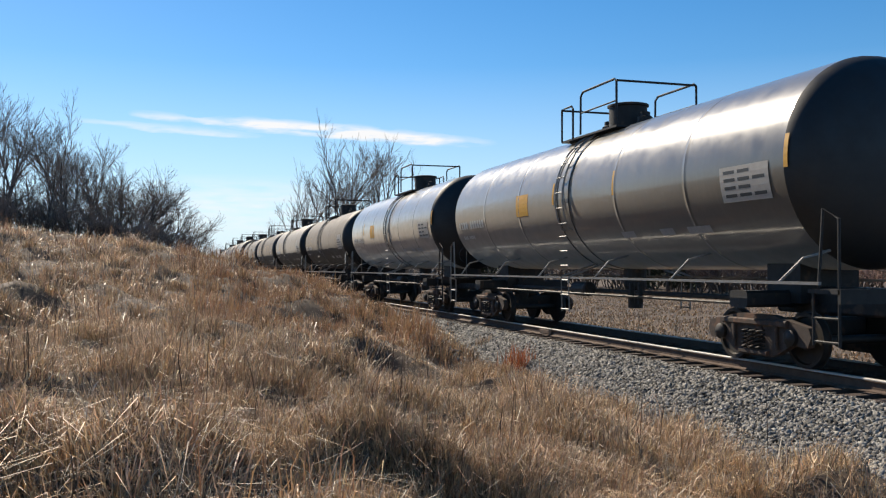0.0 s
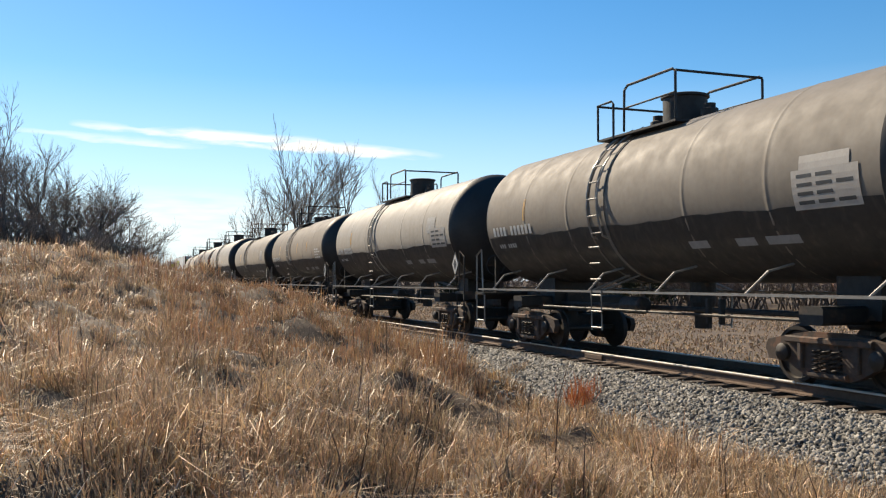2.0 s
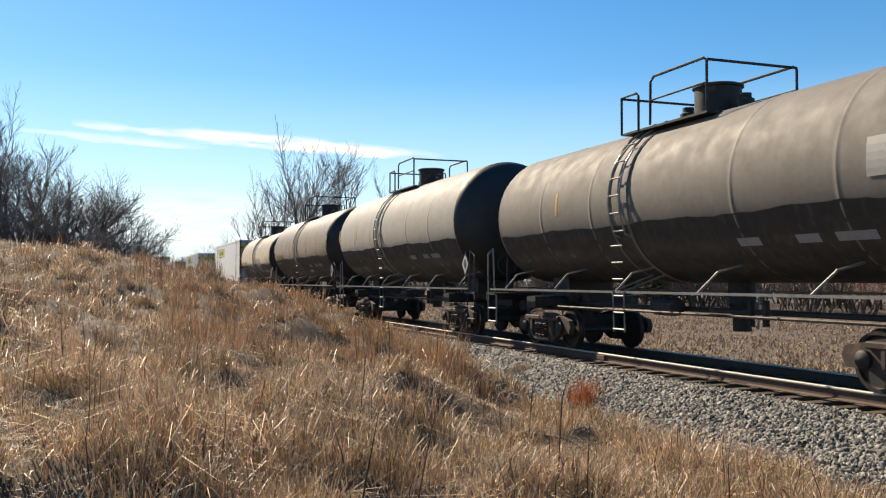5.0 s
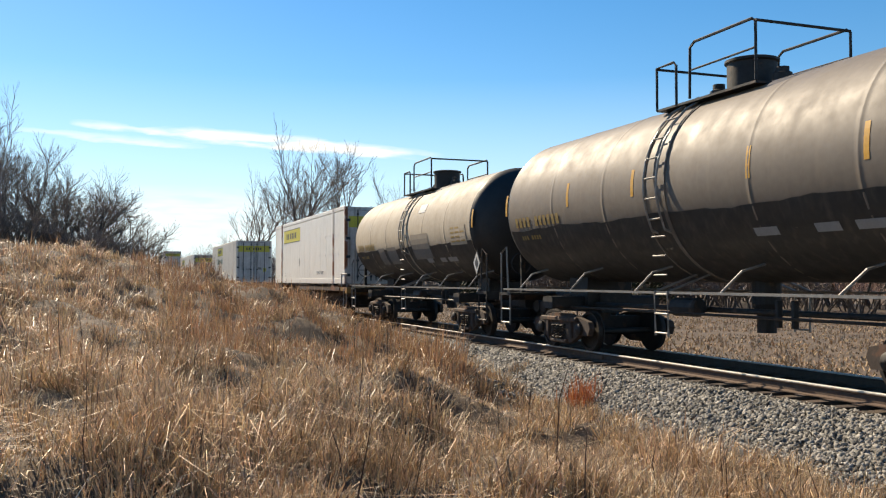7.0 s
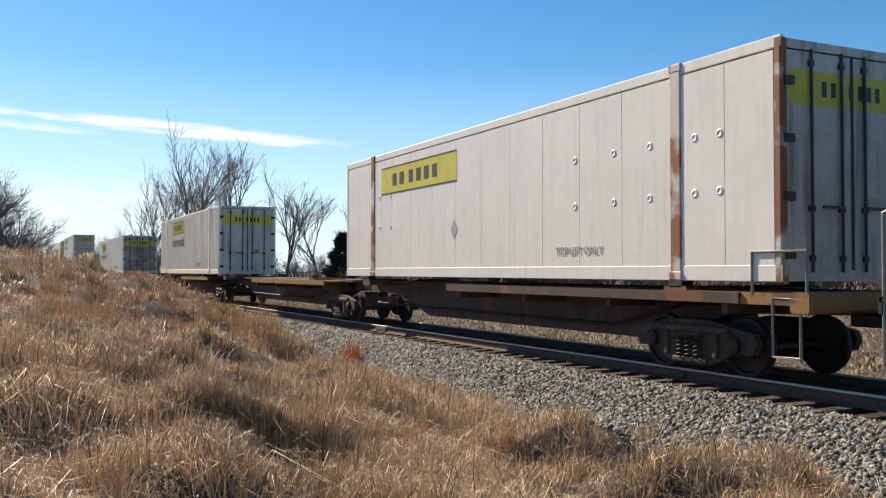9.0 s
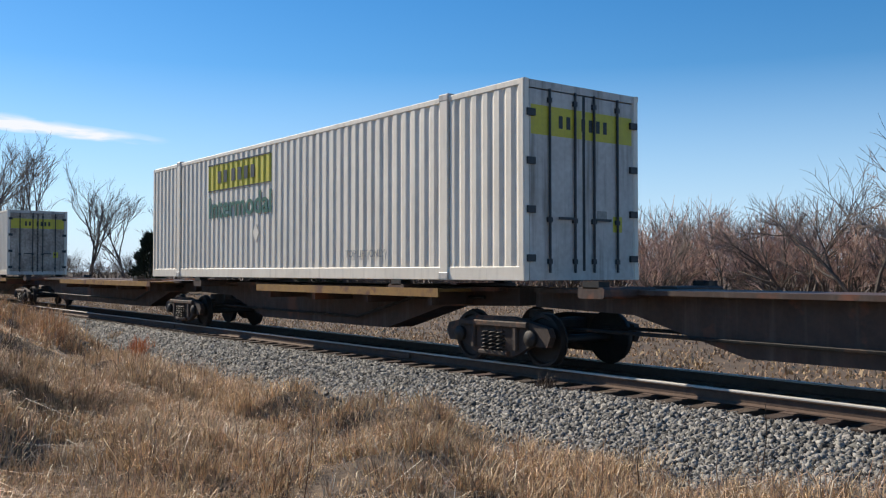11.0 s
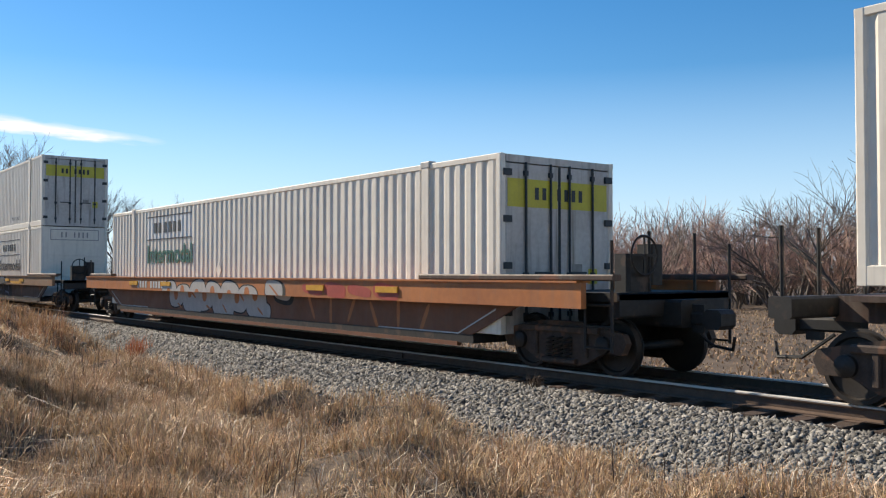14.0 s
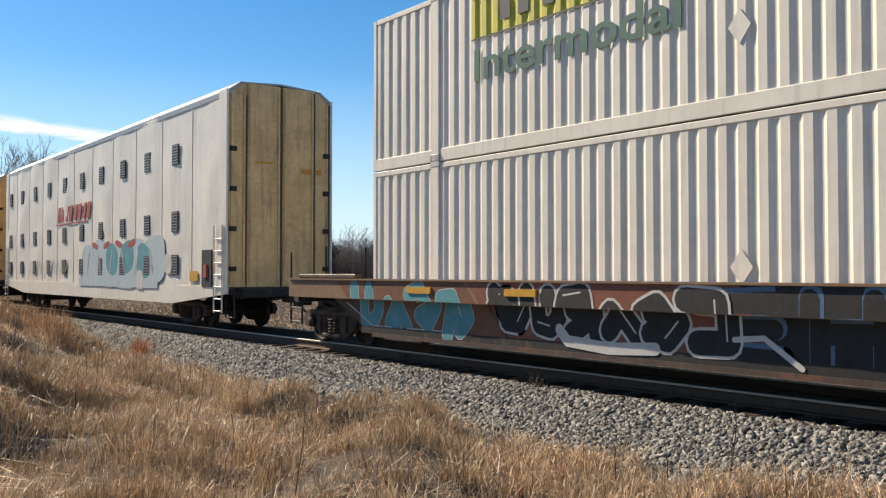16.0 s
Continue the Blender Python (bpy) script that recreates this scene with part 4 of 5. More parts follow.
C1 = (156.2, 172.2)
C2 = (189.0, 205.0)
C3 = (224.0, 243.0)
W1 = (248.8, 268.0)
W2 = (277.1, 295.8)
DECK = 1.36
container(*C1, DECK, H=3.15, plate=True, logo=(2.6, 4.3, 2.78, 0.66), rust=True, label="white sheet-sided container with rust-eaten posts and yellow panel")
container(*C2, DECK, H=3.12, logo=(4.0, 3.5, 2.85, 0.66), words="inter", label="white corrugated container with yellow panel and green lettering")
container(*C3, DECK, H=3.0, logo=(2.9, 3.6, 2.62, 0.70), words="inter", dirty=True, label="white corrugated container with soot-stained doors")
container(*W1, 0.52, logo=(3.2, 3.4, 2.62, 0.66), words="inter", panel=logo_yellow, logo_at=1.0, label="white corrugated container sitting low in an orange well car", lift=False)
container(*W2, 0.52, logo=(11.2, 3.9, 2.45, 0.66), words="inter_small", doors=False, panel=rail_grey, logo_at=0.0, label="lower white container of a double stack with ribbed end", lift=False)
container(*W2, 3.44, logo=(3.0, 4.2, 2.62, 0.70), words="inter", label="upper white container of a double stack with yellow panel")


# ---- spine car: five platforms on shared bogies ----
def spine_platform(ya, yb, front_bogie, lead=False, tail=False, label="", empty=False):
    mid, h = (ya + yb) / 2, (yb - ya) / 2
    car = on_train(thing("spine_car_platform", label, "freight car", "spine car platforms"), mid)
    beam = [(-h + 0.2, 1.22), (-h + 0.2, 0.92), (-h + 2.3, 0.86), (-h + 4.2, 0.36), (h - 4.2, 0.36), (h - 2.3, 0.86), (h - 0.2, 0.92), (h - 0.2, 1.22)]
    part("centre_beam", Geo().prism(beam, -0.32, 0.32).box(0, 0, 1.20, 1.3, 2 * h - 1.0, 0.07), spine_brown, car, "deep rust-brown centre beam")
    for s in (-1, 1):
        for y0, y1 in ((-h + 1.1, 0.15 * h),):
            part("deck_shelf", Geo().box(s * 1.0, (y0 + y1) / 2, 1.18, 0.75, y1 - y0, 0.05).box(s * 1.36, (y0 + y1) / 2, 1.14, 0.035, y1 - y0, 0.15), spine_yellow if empty else spine_brown, car, "faded yellow side shelf" if empty else "")
            for k in range(4):
                yy = y0 + 0.4 + k * (y1 - y0 - 0.8) / 3
                part("shelf_arm", Geo().prism([(yy - 0.06, 1.14), (yy + 0.06, 1.14), (yy + 0.06, 0.92), (yy - 0.06, 0.92)], s * 0.3, s * 1.25), spine_brown, car)
        for yy in (-h + 2.4, h - 2.4):
            part("cross_arm", Geo().box(s * 0.8, yy, 1.20, 1.1, 0.5, 0.16, 0.03), spine_brown, car)
            part("container_pedestal", Geo().box(s * 1.24, yy, 1.31, 0.22, 0.3, 0.10), frame_black, car)
        part("brake_pipe", Geo().tube([(s * 0.42, -h + 1.0, 1.05), (s * 0.42, -h + 3.2, 1.0), (s * 0.5, -h + 4.0, 0.8), (s * 0.42, -h + 5.2, 0.55), (s * 0.42, h - 1, 0.6)], 0.03), frame_black, car)
    bogie(car, front_bogie - mid)
    if lead:
        part("end_sill", Geo().box(0, -h + 0.1, 1.10, 2.7, 0.3, 0.26, 0.03), spine_yellow, car, "yellow end sill")
        part("end_step", Geo().tube([(-1.33, -h + 0.1, 0.4), (-1.33, -h + 0.1, 1.15), (-1.33, -h + 0.55, 1.15), (-1.33, -h + 0.55, 0.4), (-1.33, -h + 0.1, 0.4)], 0.022)
             .tube([(-1.33, -h, 1.2), (-1.33, -h, 1.75), (-1.33, -h + 0.9, 1.75), (-1.33, -h + 0.9, 1.2)], 0.022), rail_grey, car)
        part("side_sill", Geo().box(-1.30, -h + 1.1, 1.14, 0.08, 2.0, 0.16).box(1.30, -h + 1.1, 1.14, 0.08, 2.0, 0.16), spine_yellow, car)
        part("coupler", COUPLER, None, car, at=pose(0, -h - 0.15, 0))
    if tail:
        part("coupler", COUPLER, None, car, at=pose(0, h + 0.15, 0, 0, 0, 180))
        part("end_sill", Geo().box(0, h - 0.1, 1.10, 2.7, 0.3, 0.26, 0.03), frame_black, car)
        for x in (-1.3, -0.5, 0.6, 1.3):
            part("end_stanchion", Geo().tube([(x, h - 0.1, 1.1), (x, h - 0.1, 2.05)], 0.025), frame_black, car)
        bogie(car, h - 1.6)
    return car


SPL = ((155.8, 173.0, 158.2, True, False), (173.0, 190.0, 173.6, False, False), (190.0, 204.0, 190.0, False, False),
       (204.0, 222.8, 203.4, False, False), (222.8, 244.0, 222.4, False, True))
for k, (ya, yb, fb, lead, tail) in enumerate(SPL):
    spine_platform(ya, yb, fb, lead, tail, ("rusty brown spine car platform under a container" if k % 2 == 0 else "empty rust-brown spine car platform with yellow shelves"), empty=k != 0)


# ---- well cars ----
def well_car(ya, yb, paint, low, label, box=None):
    mid, h = (ya + yb) / 2, (yb - ya) / 2
    car = on_train(thing("well_car", label, "freight car", "well cars"), mid)
    a = h - 2.4             # length of the well itself, half
    for s in (-1, 1):
        x = s * 1.54
        part("side_sill", Geo().prism([(-h + 0.6, 1.0), (-h + 0.6, 1.36), (h - 0.6, 1.36), (h - 0.6, 1.0)], x - 0.05, x + 0.05), paint, car)
        # low is a darker colour than paint: it carries the shade below the sill
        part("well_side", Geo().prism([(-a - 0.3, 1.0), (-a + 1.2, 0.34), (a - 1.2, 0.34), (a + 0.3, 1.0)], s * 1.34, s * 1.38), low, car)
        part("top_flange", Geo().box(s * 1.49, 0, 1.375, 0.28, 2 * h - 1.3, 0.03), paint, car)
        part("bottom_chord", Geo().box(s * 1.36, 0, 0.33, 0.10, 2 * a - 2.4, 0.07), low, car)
        part("guide_shelf", Geo().box(s * 1.53, -a - 0.2, 1.435, 0.18, 4.4, 0.09, 0.02), spine_brown, car)
        part("guide_shelf", Geo().box(s * 1.53, a + 0.2, 1.435, 0.18, 2.2, 0.09, 0.02), spine_brown, car)
        for e in (-1, 1):
            part("white_line", Geo().box(s * 1.384, e * (a - 2.4), 0.50, 0.006, 2.4, 0.025), white_mark, car)
            part("white_line", Geo().prism([(e * (a - 1.2), 0.49), (e * (a - 1.2), 0.515), (e * (a - 0.25), 0.935), (e * (a - 0.25), 0.91)], s * 1.381, s * 1.387), white_mark, car)
            part("reflector", Geo().box(s * 1.60, e * (a - 3.0), 1.20, 0.05, 0.7, 0.11), yellow_paint, car)
            part("reflector", Geo().box(s * 1.60, e * (a - 5.6), 1.20, 0.05, 0.7, 0.11), yellow_paint, car)
    part("well_floor", Geo().box(0, 0, 0.42, 2.78, 2 * a - 1.6, 0.14), frame_black, car)
    for e in (-1, 1):
        part("end_deck", Geo().box(0, e * (h - 1.3), 1.16, 2.6, 2.2, 0.12, 0.02).box(0, e * (h - 0.3), 1.05, 2.5, 0.2, 0.36, 0.03), frame_black, car)
        part("end_sill", Geo().box(0, e * (h - 0.9), 0.92, 0.6, 2.0, 0.4, 0.04), frame_black, car)
        part("coupler", COUPLER, None, car, at=pose(0, e * (h + 0.1), 0, 0, 0, 0 if e < 0 else 180))
        for x in (-1.35, 1.35):
            g = Geo().tube([(x, e * (h - 0.25), 0.4), (x, e * (h - 0.25), 1.95)], 0.024).tube([(x, e * (h - 0.75), 0.4), (x, e * (h - 0.75), 1.2)], 0.024)
            for z in (0.45, 0.75, 1.05):
                g.tube([(x, e * (h - 0.25), z), (x, e * (h - 0.75), z)], 0.018)
            part("end_ladder", g, frame_black, car)
        for x in (-0.5, 0.55):
            part("end_handrail", Geo().tube([(x, e * (h - 0.3), 1.1), (x, e * (h - 0.3), 2.1)], 0.024), frame_black, car)
        bogie(car, e * (h - 1.55))
    part("brake_stand", Geo().lathe([(0.0, 0.26), (-0.02, 0.28), (0.0, 0.30), (0.02, 0.28), (0.0, 0.2601)], "y", (-0.7, -h + 0.22, 1.75), 20).box(-0.7, -h + 0.22, 1.75, 0.56, 0.02, 0.03).box(-0.7, -h + 0.22, 1.75, 0.03, 0.02, 0.56).box(-0.7, -h + 0.45, 1.5, 0.5, 0.3, 0.55, 0.05)
         .box(-0.25, -h + 0.5, 1.62, 0.3, 0.3, 0.6, 0.05), frame_black, car, "black brake wheel and gear box")
    return car


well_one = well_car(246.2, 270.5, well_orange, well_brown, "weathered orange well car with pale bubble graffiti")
# spine_brown below the tan sill: the shade there is painted as darker brown
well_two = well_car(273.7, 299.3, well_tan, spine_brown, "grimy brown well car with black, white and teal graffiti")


# ---- autoracks ----
def autorack(ya, yb, label):
    mid, h = (ya + yb) / 2, (yb - ya) / 2
    car = on_train(thing("autorack_car", label, "freight car", "autorack cars"), mid)
    H = 6.32
    e = h - 0.9
    dent = np.random.RandomState(int(ya))
    edges = [-e + 0.02] + [-e + 2.24 * k for k in range(1, 11)] + [e - 0.02]
    for s in (-1, 1):
        for k, (y0, y1) in enumerate(zip(edges, edges[1:])):
            # sheet that bulges and dents between its posts
            nu, nv = 9, 19
            bulge = dent.normal(0, 1, (nu + 4, nv + 4))
            bulge = sum(bulge[i:i + nu, j:j + nv] for i in range(5) for j in range(5)) / 5.0
            vs = []
            for i in range(nu):
                for j in range(nv):
                    u, v = i / (nu - 1), j / (nv - 1)
                    out = 0.012 * math.sin(math.pi * u) ** 0.7 + 0.020 * bulge[i, j] * math.sin(math.pi * u)
                    vs.append((s * (1.478 + max(-0.004, out)), y0 + 0.01 + (y1 - y0 - 0.02) * u, 1.10 + 4.9 * v))
            fs = [(i * nv + j, (i + 1) * nv + j, (i + 1) * nv + j + 1, i * nv + j + 1) for i in range(nu - 1) for j in range(nv - 1)]
            panel = part("side_panel", Geo().add(vs, fs), auto_white, car, smooth=True)
            if k == 0:
                continue
            for z in (1.72, 2.92, 4.78):
                yc = -e + 2.24 * k + 1.12 if k < 10 else (y0 + y1) / 2
                vent = Geo().box(s * 1.515, yc, z, 0.03, 0.46, 0.56)
                part("vent", vent, vent_dark, panel, "dark louvred vent")
                slats = Geo()
                for q in range(7):
                    slats.box(s * 1.533, yc, z - 0.24 + 0.08 * q, 0.012, 0.44, 0.022)
                part("vent_louvre", slats, auto_grey, panel)
        for y0 in edges[1:-1]:
            part("side_post", Geo().box(s * 1.475, y0, 3.55, 0.03, 0.04, 4.95), auto_white, car)
        part("side_liner", Geo().box(s * 1.45, 0, 3.55, 0.02, 2 * e - 0.1, 4.85), frame_black, car)
        part("recess_box", Geo().box(s * 1.50, -e + 1.15, 1.62, 0.04, 0.62, 0.95), frame_black, car, "dark brake gear recess")
        part("brake_box", Geo().box(s * 1.53, -e + 1.18, 1.55, 0.05, 0.22, 0.34, 0.015), paint_red, car, "small red brake box")
        for ee in (-1, 1):
            part("end_post", Geo().box(s * 1.475, ee * (e - 0.22), 3.55, 0.06, 0.5, 5.05, 0.015), auto_white, car)
        part("side_sill", Geo().prism([(-e, 1.16), (e, 1.16), (e, 0.98), (e - 3.6, 0.66), (-e + 3.6, 0.66), (-e, 0.98)], s * 1.42, s * 1.50), auto_white, car)
        part("roof_edge", Geo().profile([(s * 1.50, 5.90), (s * 1.50, 6.04), (s * 1.10, H), (s * 1.06, H - 0.06)], -e, e), auto_grey, car)
    part("roof", Geo().profile([(-1.10, H - 0.02), (0, H + 0.05), (1.10, H - 0.02), (1.10, H - 0.07), (0, H), (-1.10, H - 0.07)], -e, e), auto_grey, car)
    part("deck", Geo().box(0, 0, 1.05, 2.8, 2 * e, 0.2), frame_black, car)
    for ee in (-1, 1):
        ye = ee * e
        for k, (x0, x1) in enumerate(((-1.42, -0.95), (-0.95, -0.02), (0.02, 0.95), (0.95, 1.42))):
            top = [6.02, 6.28, 6.28, 6.02][k]
            dy = 0.06 if k in (0, 3) else 0.0
            part("end_door", Geo().box((x0 + x1) / 2, ye - ee * dy, (top + 1.15) / 2, x1 - x0 - 0.02, 0.06, top - 1.15), auto_tan, car, "stained tan end door")
            part("door_gap", Geo().box(x1, ye + ee * (0.02 - dy), (top + 1.2) / 2, 0.035, 0.04, top - 1.3), vent_dark, car)
            for xx in (x0 + 0.07, x1 - 0.07):
                part("door_rib", Geo().box(xx, ye + ee * (0.05 - dy), (top + 1.2) / 2, 0.06, 0.05, top - 1.3, 0.012), auto_tan, car)
        for q in (-1, 1):
            part("end_corner", Geo().profile([(q * 1.42, 5.98), (q * 0.94, 5.98), (q * 0.94, 6.27), (q * 1.10, 6.27)], ye - ee * 0.10, ye - ee * 0.02), auto_tan, car)
        for z in (1.6, 2.6, 3.6, 4.6):
            for hx in (-1.32, 1.32):
                part("hinge", Geo().box(hx, ye + ee * 0.02, z, 0.16, 0.08, 0.12), frame_black, car)
        part("door_mark", Geo().box(0.85, ye + ee * 0.035, 4.15, 0.6, 0.006, 0.14).box(-0.5, ye + ee * 0.035, 4.3, 0.5, 0.006, 0.05), yellow_paint, car)
        g = Geo()
        for y0 in (0.15, 0.65):
            g.tube([(-1.53, ye - ee * y0, 0.5), (-1.53, ye - ee * y0, 2.7)], 0.022)
        for z in np.arange(0.55, 2.6, 0.3):
            g.tube([(-1.53, ye - ee * 0.15, z), (-1.53, ye - ee * 0.65, z)], 0.017)
        part("end_ladder", g, auto_white, car)
        part("coupler", COUPLER, None, car, at=pose(0, ee * (h - 0.1), 0, 0, 0, 0 if ee < 0 else 180))
        part("end_platform", Geo().box(0, ee * (h - 0.75), 1.0, 2.4, 0.5, 0.25, 0.03), frame_black, car)
        part("corner_step", Geo().tube([(-1.4, ee * (h - 0.6), 0.4), (-1.4, ee * (h - 0.6), 1.1), (-1.4, ee * (h - 1.1), 1.1), (-1.4, ee * (h - 1.1), 0.4), (-1.4, ee * (h - 0.6), 0.4)], 0.022), frame_black, car)
        bogie(car, ee * (h - 4.4))
    g = Geo()
    for k in range(4):
        c = 3.3 - k * 1.12
        g.prism([(c, 3.42), (c - 0.26, 3.42), (c - 0.46, 3.98), (c - 0.20, 3.98)], -1.522, -1.512).prism([(c - 0.40, 3.42), (c - 0.80, 3.42), (c - 1.0, 3.98), (c - 0.6, 3.98)], -1.5215, -1.5115)
    g.prism([(3.5, 3.30), (-0.6, 3.30), (-0.62, 3.35), (3.48, 3.35)], -1.522, -1.512)
    part("company_mark", g, paint_red, car, "red company mark as plain bars")
    part("notice", Geo().box(-1.516, -e + 2.0, 1.42, 0.006, 0.55, 0.26), yellow_paint, car, "small yellow notice")
    return car


rack = autorack(301.3, 327.6, "tall white autorack car with vents and faded graffiti")
autorack(327.9, 354.0, "tall white autorack car with rows of vents")


# ---- graffiti on the cars ----
def clip_poly(poly, z0, z1):
    """The part of a polygon of (y, z) points between two heights."""
    for limit, keep in ((z0, 1), (z1, -1)):
        out = []
        for i, p in enumerate(poly):
            q = poly[(i + 1) % len(poly)]
            a, b = (p[1] - limit) * keep, (q[1] - limit) * keep
            if a >= 0:
                out.append(p)
            if a * b < 0:
                f = a / (a - b)
                out.append((p[0] + f * (q[0] - p[0]), limit))
        poly = out
        if len(poly) < 3:
            return []
    return poly


def blob(y, z, ry, rz, turn=0.0, power=2.6, n=20):
    pts = []
    for k in range(n):
        a = k * math.tau / n
        c, s = math.cos(a), math.sin(a)
        u = math.copysign(abs(c) ** (2 / power), c) * ry
        v = math.copysign(abs(s) ** (2 / power), s) * rz
        pts.append((y + u * math.cos(turn) - v * math.sin(turn), z + u * math.sin(turn) + v * math.cos(turn)))
    return pts


def spray(car, polys, material, lift, planes, label):
    """Painted shapes on the near side; planes are (x, z from, z to)."""
    for x, z0, z1 in planes:
        for k, p in enumerate(polys):
            q = clip_poly(p, z0, z1)
            if q:
                step = lift + 0.0004 * (k % 4)
                part("graffiti", Geo().prism(q, x - 0.003 - step, x - 0.002 - step), material, car, label)


WELL = ((-1.59, 1.01, 1.355), (-1.38, 0.37, 1.0))
rng = random.Random(4)
fills, outline, inner = [], [], []
for k in range(6):
    y = 3.9 - k * 0.98
    tilt = rng.uniform(-0.2, 0.2)
    h = 0.40 + rng.uniform(-0.06, 0.08)
    zc = 0.88 + 0.05 * (-1) ** k
    outline.append(blob(y, zc, 0.57, h + 0.035, tilt, 2.7))
    fills.append(blob(y, zc, 0.535, h, tilt, 2.7))
    if k % 2:
        outline.append(blob(y - 0.42, 0.62, 0.36, 0.235, tilt, 2.5))
        fills.append(blob(y - 0.42, 0.62, 0.325, 0.20, tilt, 2.5))
    inner.append(blob(y + 0.05, 0.93 + 0.08 * (k % 2), 0.14, 0.17, tilt, 2.2))
    inner.append(blob(y - 0.22, 0.62 + 0.3 * (k % 3 == 1), 0.16, 0.03, tilt + 0.5, 2.2))
fills.append(blob(-2.3, 1.12, 0.42, 0.22, 0.1, 3))
outline.append(blob(-2.35, 1.08, 0.50, 0.28, 0.1, 3))
inner.append(blob(-2.3, 1.12, 0.25, 0.025, 0.5))
spray(well_one, outline, paint_black, 0.0, WELL, "dark outline of spray-painted bubble letters")
spray(well_one, fills, paint_grey, 0.002, WELL, "pale grey spray-painted bubble letters")
spray(well_one, inner, well_orange, 0.004, WELL, "dark gaps within painted bubble letters")
spray(well_one, [blob(-4.0 - k * 0.9, 1.16, 0.42, 0.10 + 0.05 * (k % 2), 0.1, 3) for k in range(4)], paint_red, 0.0, WELL, "faded red spray paint")
spray(well_one, [blob(-3.6 - k * 0.8, 0.8 - 0.1 * (k % 2), 0.05, 0.30, 0.5 * (k % 3 - 1)) for k in range(6)], well_orange, 0.0, WELL, "faint scribbled spray paint")


def mark_bars(car, y, z, count, w, h, material, x=-1.59):
    for k in range(count):
        if k != 4:
            part("letter_bar", Geo().box(x - 0.006, y - k * w * 1.35, z, 0.004, w * 0.85, h), material, car)


mark_bars(well_one, 6.4, 1.17, 11, 0.16, 0.20, white_mark)


def strokes(car, lines, y0, w, z0, h, width, material, lift, label):
    """One painted letter: lines of (across, up) points, as thick strokes with rounded corners, on the well car's side."""
    for x, za, zb in WELL:
        g, k = Geo(), 0
        for line in lines:
            pts = [(y0 - u * w, z0 + v * h) for u, v in line]
            shapes = [blob(p[0], p[1], width / 2, width / 2, 0, 2, 10) for p in pts]
            for p, q in zip(pts, pts[1:]):
                d = math.hypot(q[0] - p[0], q[1] - p[1])
                ny, nz = -(q[1] - p[1]) / d * width / 2, (q[0] - p[0]) / d * width / 2
                shapes.append([(p[0] + ny, p[1] + nz), (q[0] + ny, q[1] + nz), (q[0] - ny, q[1] - nz), (p[0] - ny, p[1] - nz)])
            for poly in shapes:
                cut = clip_poly(poly, za, zb)
                if cut:
                    off = x - 0.0015 - lift - 0.0001 * (k % 9)
                    g.prism(cut, off - 0.0004, off)
                    k += 1
        if k:
            part("graffiti", g, material, car, label)


LOOP = ((0.90, 0.15), (0.45, 0.02), (0.12, 0.40), (0.45, 0.82), (0.85, 0.62), (0.25, 0.42))
FLAG = ((0.08, 0.0), (0.25, 1.0), (0.78, 0.92), (0.86, 0.62), (0.22, 0.45), (0.9, 0.02))
BELLY = ((0.85, 0.78), (0.40, 0.82), (0.14, 0.38), (0.48, 0.10), (0.80, 0.62), (0.96, 0.0))
FORK = ((0.10, 0.85), (0.45, 0.38), (0.92, 0.92))
TAIL = ((0.45, 0.38), (0.15, -0.15))
ARCH = ((0.08, 0.0), (0.18, 0.80), (0.58, 0.88), (0.86, 0.58), (0.82, 0.05))
COMB = ((0.9, 0.95), (0.15, 0.9), (0.10, 0.05), (0.85, 0.02))
BAR = ((0.12, 0.48), (0.75, 0.50))


def turned(line, u=0, v=0):
    """A line of strokes mirrored across or upside down."""
    return tuple(((1 - a) if u else a, (1 - b) if v else b) for a, b in line)


spray(well_two, [[(10.2, 1.35), (6.2, 1.35), (5.3, 0.40), (9.0, 0.40)]], well_brown, 0.0, WELL, "dark backing of teal spray-painted letters")
for k, lines in enumerate(((turned(ARCH, 0, 1),), (turned(FORK, 0, 1), ((0.45, 0.62), (0.4, 0.0))), (turned(LOOP, 1, 1),), (turned(BELLY, 1),))):
    y0 = 9.6 - k * 0.90
    strokes(well_two, lines, y0, 0.70, 0.46, 0.78, 0.32, paint_grey, 0.001 + 0.0025 * k, "pale edge of a teal letter")
    strokes(well_two, lines, y0, 0.70, 0.46, 0.78, 0.28, paint_teal, 0.0022 + 0.0025 * k, "teal spray-painted letter")
spray(well_two, [[(6.1, 1.352), (1.0, 1.352), (0.4, 0.38), (5.2, 0.38)]], well_red, 0.0, WELL, "dull red field behind painted letters")
for k, lines in enumerate(((turned(BELLY, 1, 1), ((0.0, 0.55), (0.3, 0.9))), (turned(ARCH, 0, 1),), (turned(FLAG, 1),), (turned(FORK, 0, 1),), (turned(LOOP, 1),), (turned(COMB, 1),))):
    y0 = 5.45 - k * 0.72
    strokes(well_two, lines, y0, 0.62, 0.62, 0.58, 0.39, paint_white, 0.001 + 0.0025 * k, "white outline of a black letter")
    strokes(well_two, lines, y0, 0.62, 0.62, 0.58, 0.31, paint_black, 0.0022 + 0.0025 * k, "black spray-painted letter")
    strokes(well_two, [line[1:3] for line in lines], y0 + 0.03, 0.62, 0.65, 0.58, 0.025, paint_white, 0.0034 + 0.0025 * k, "white highlight on a black letter")
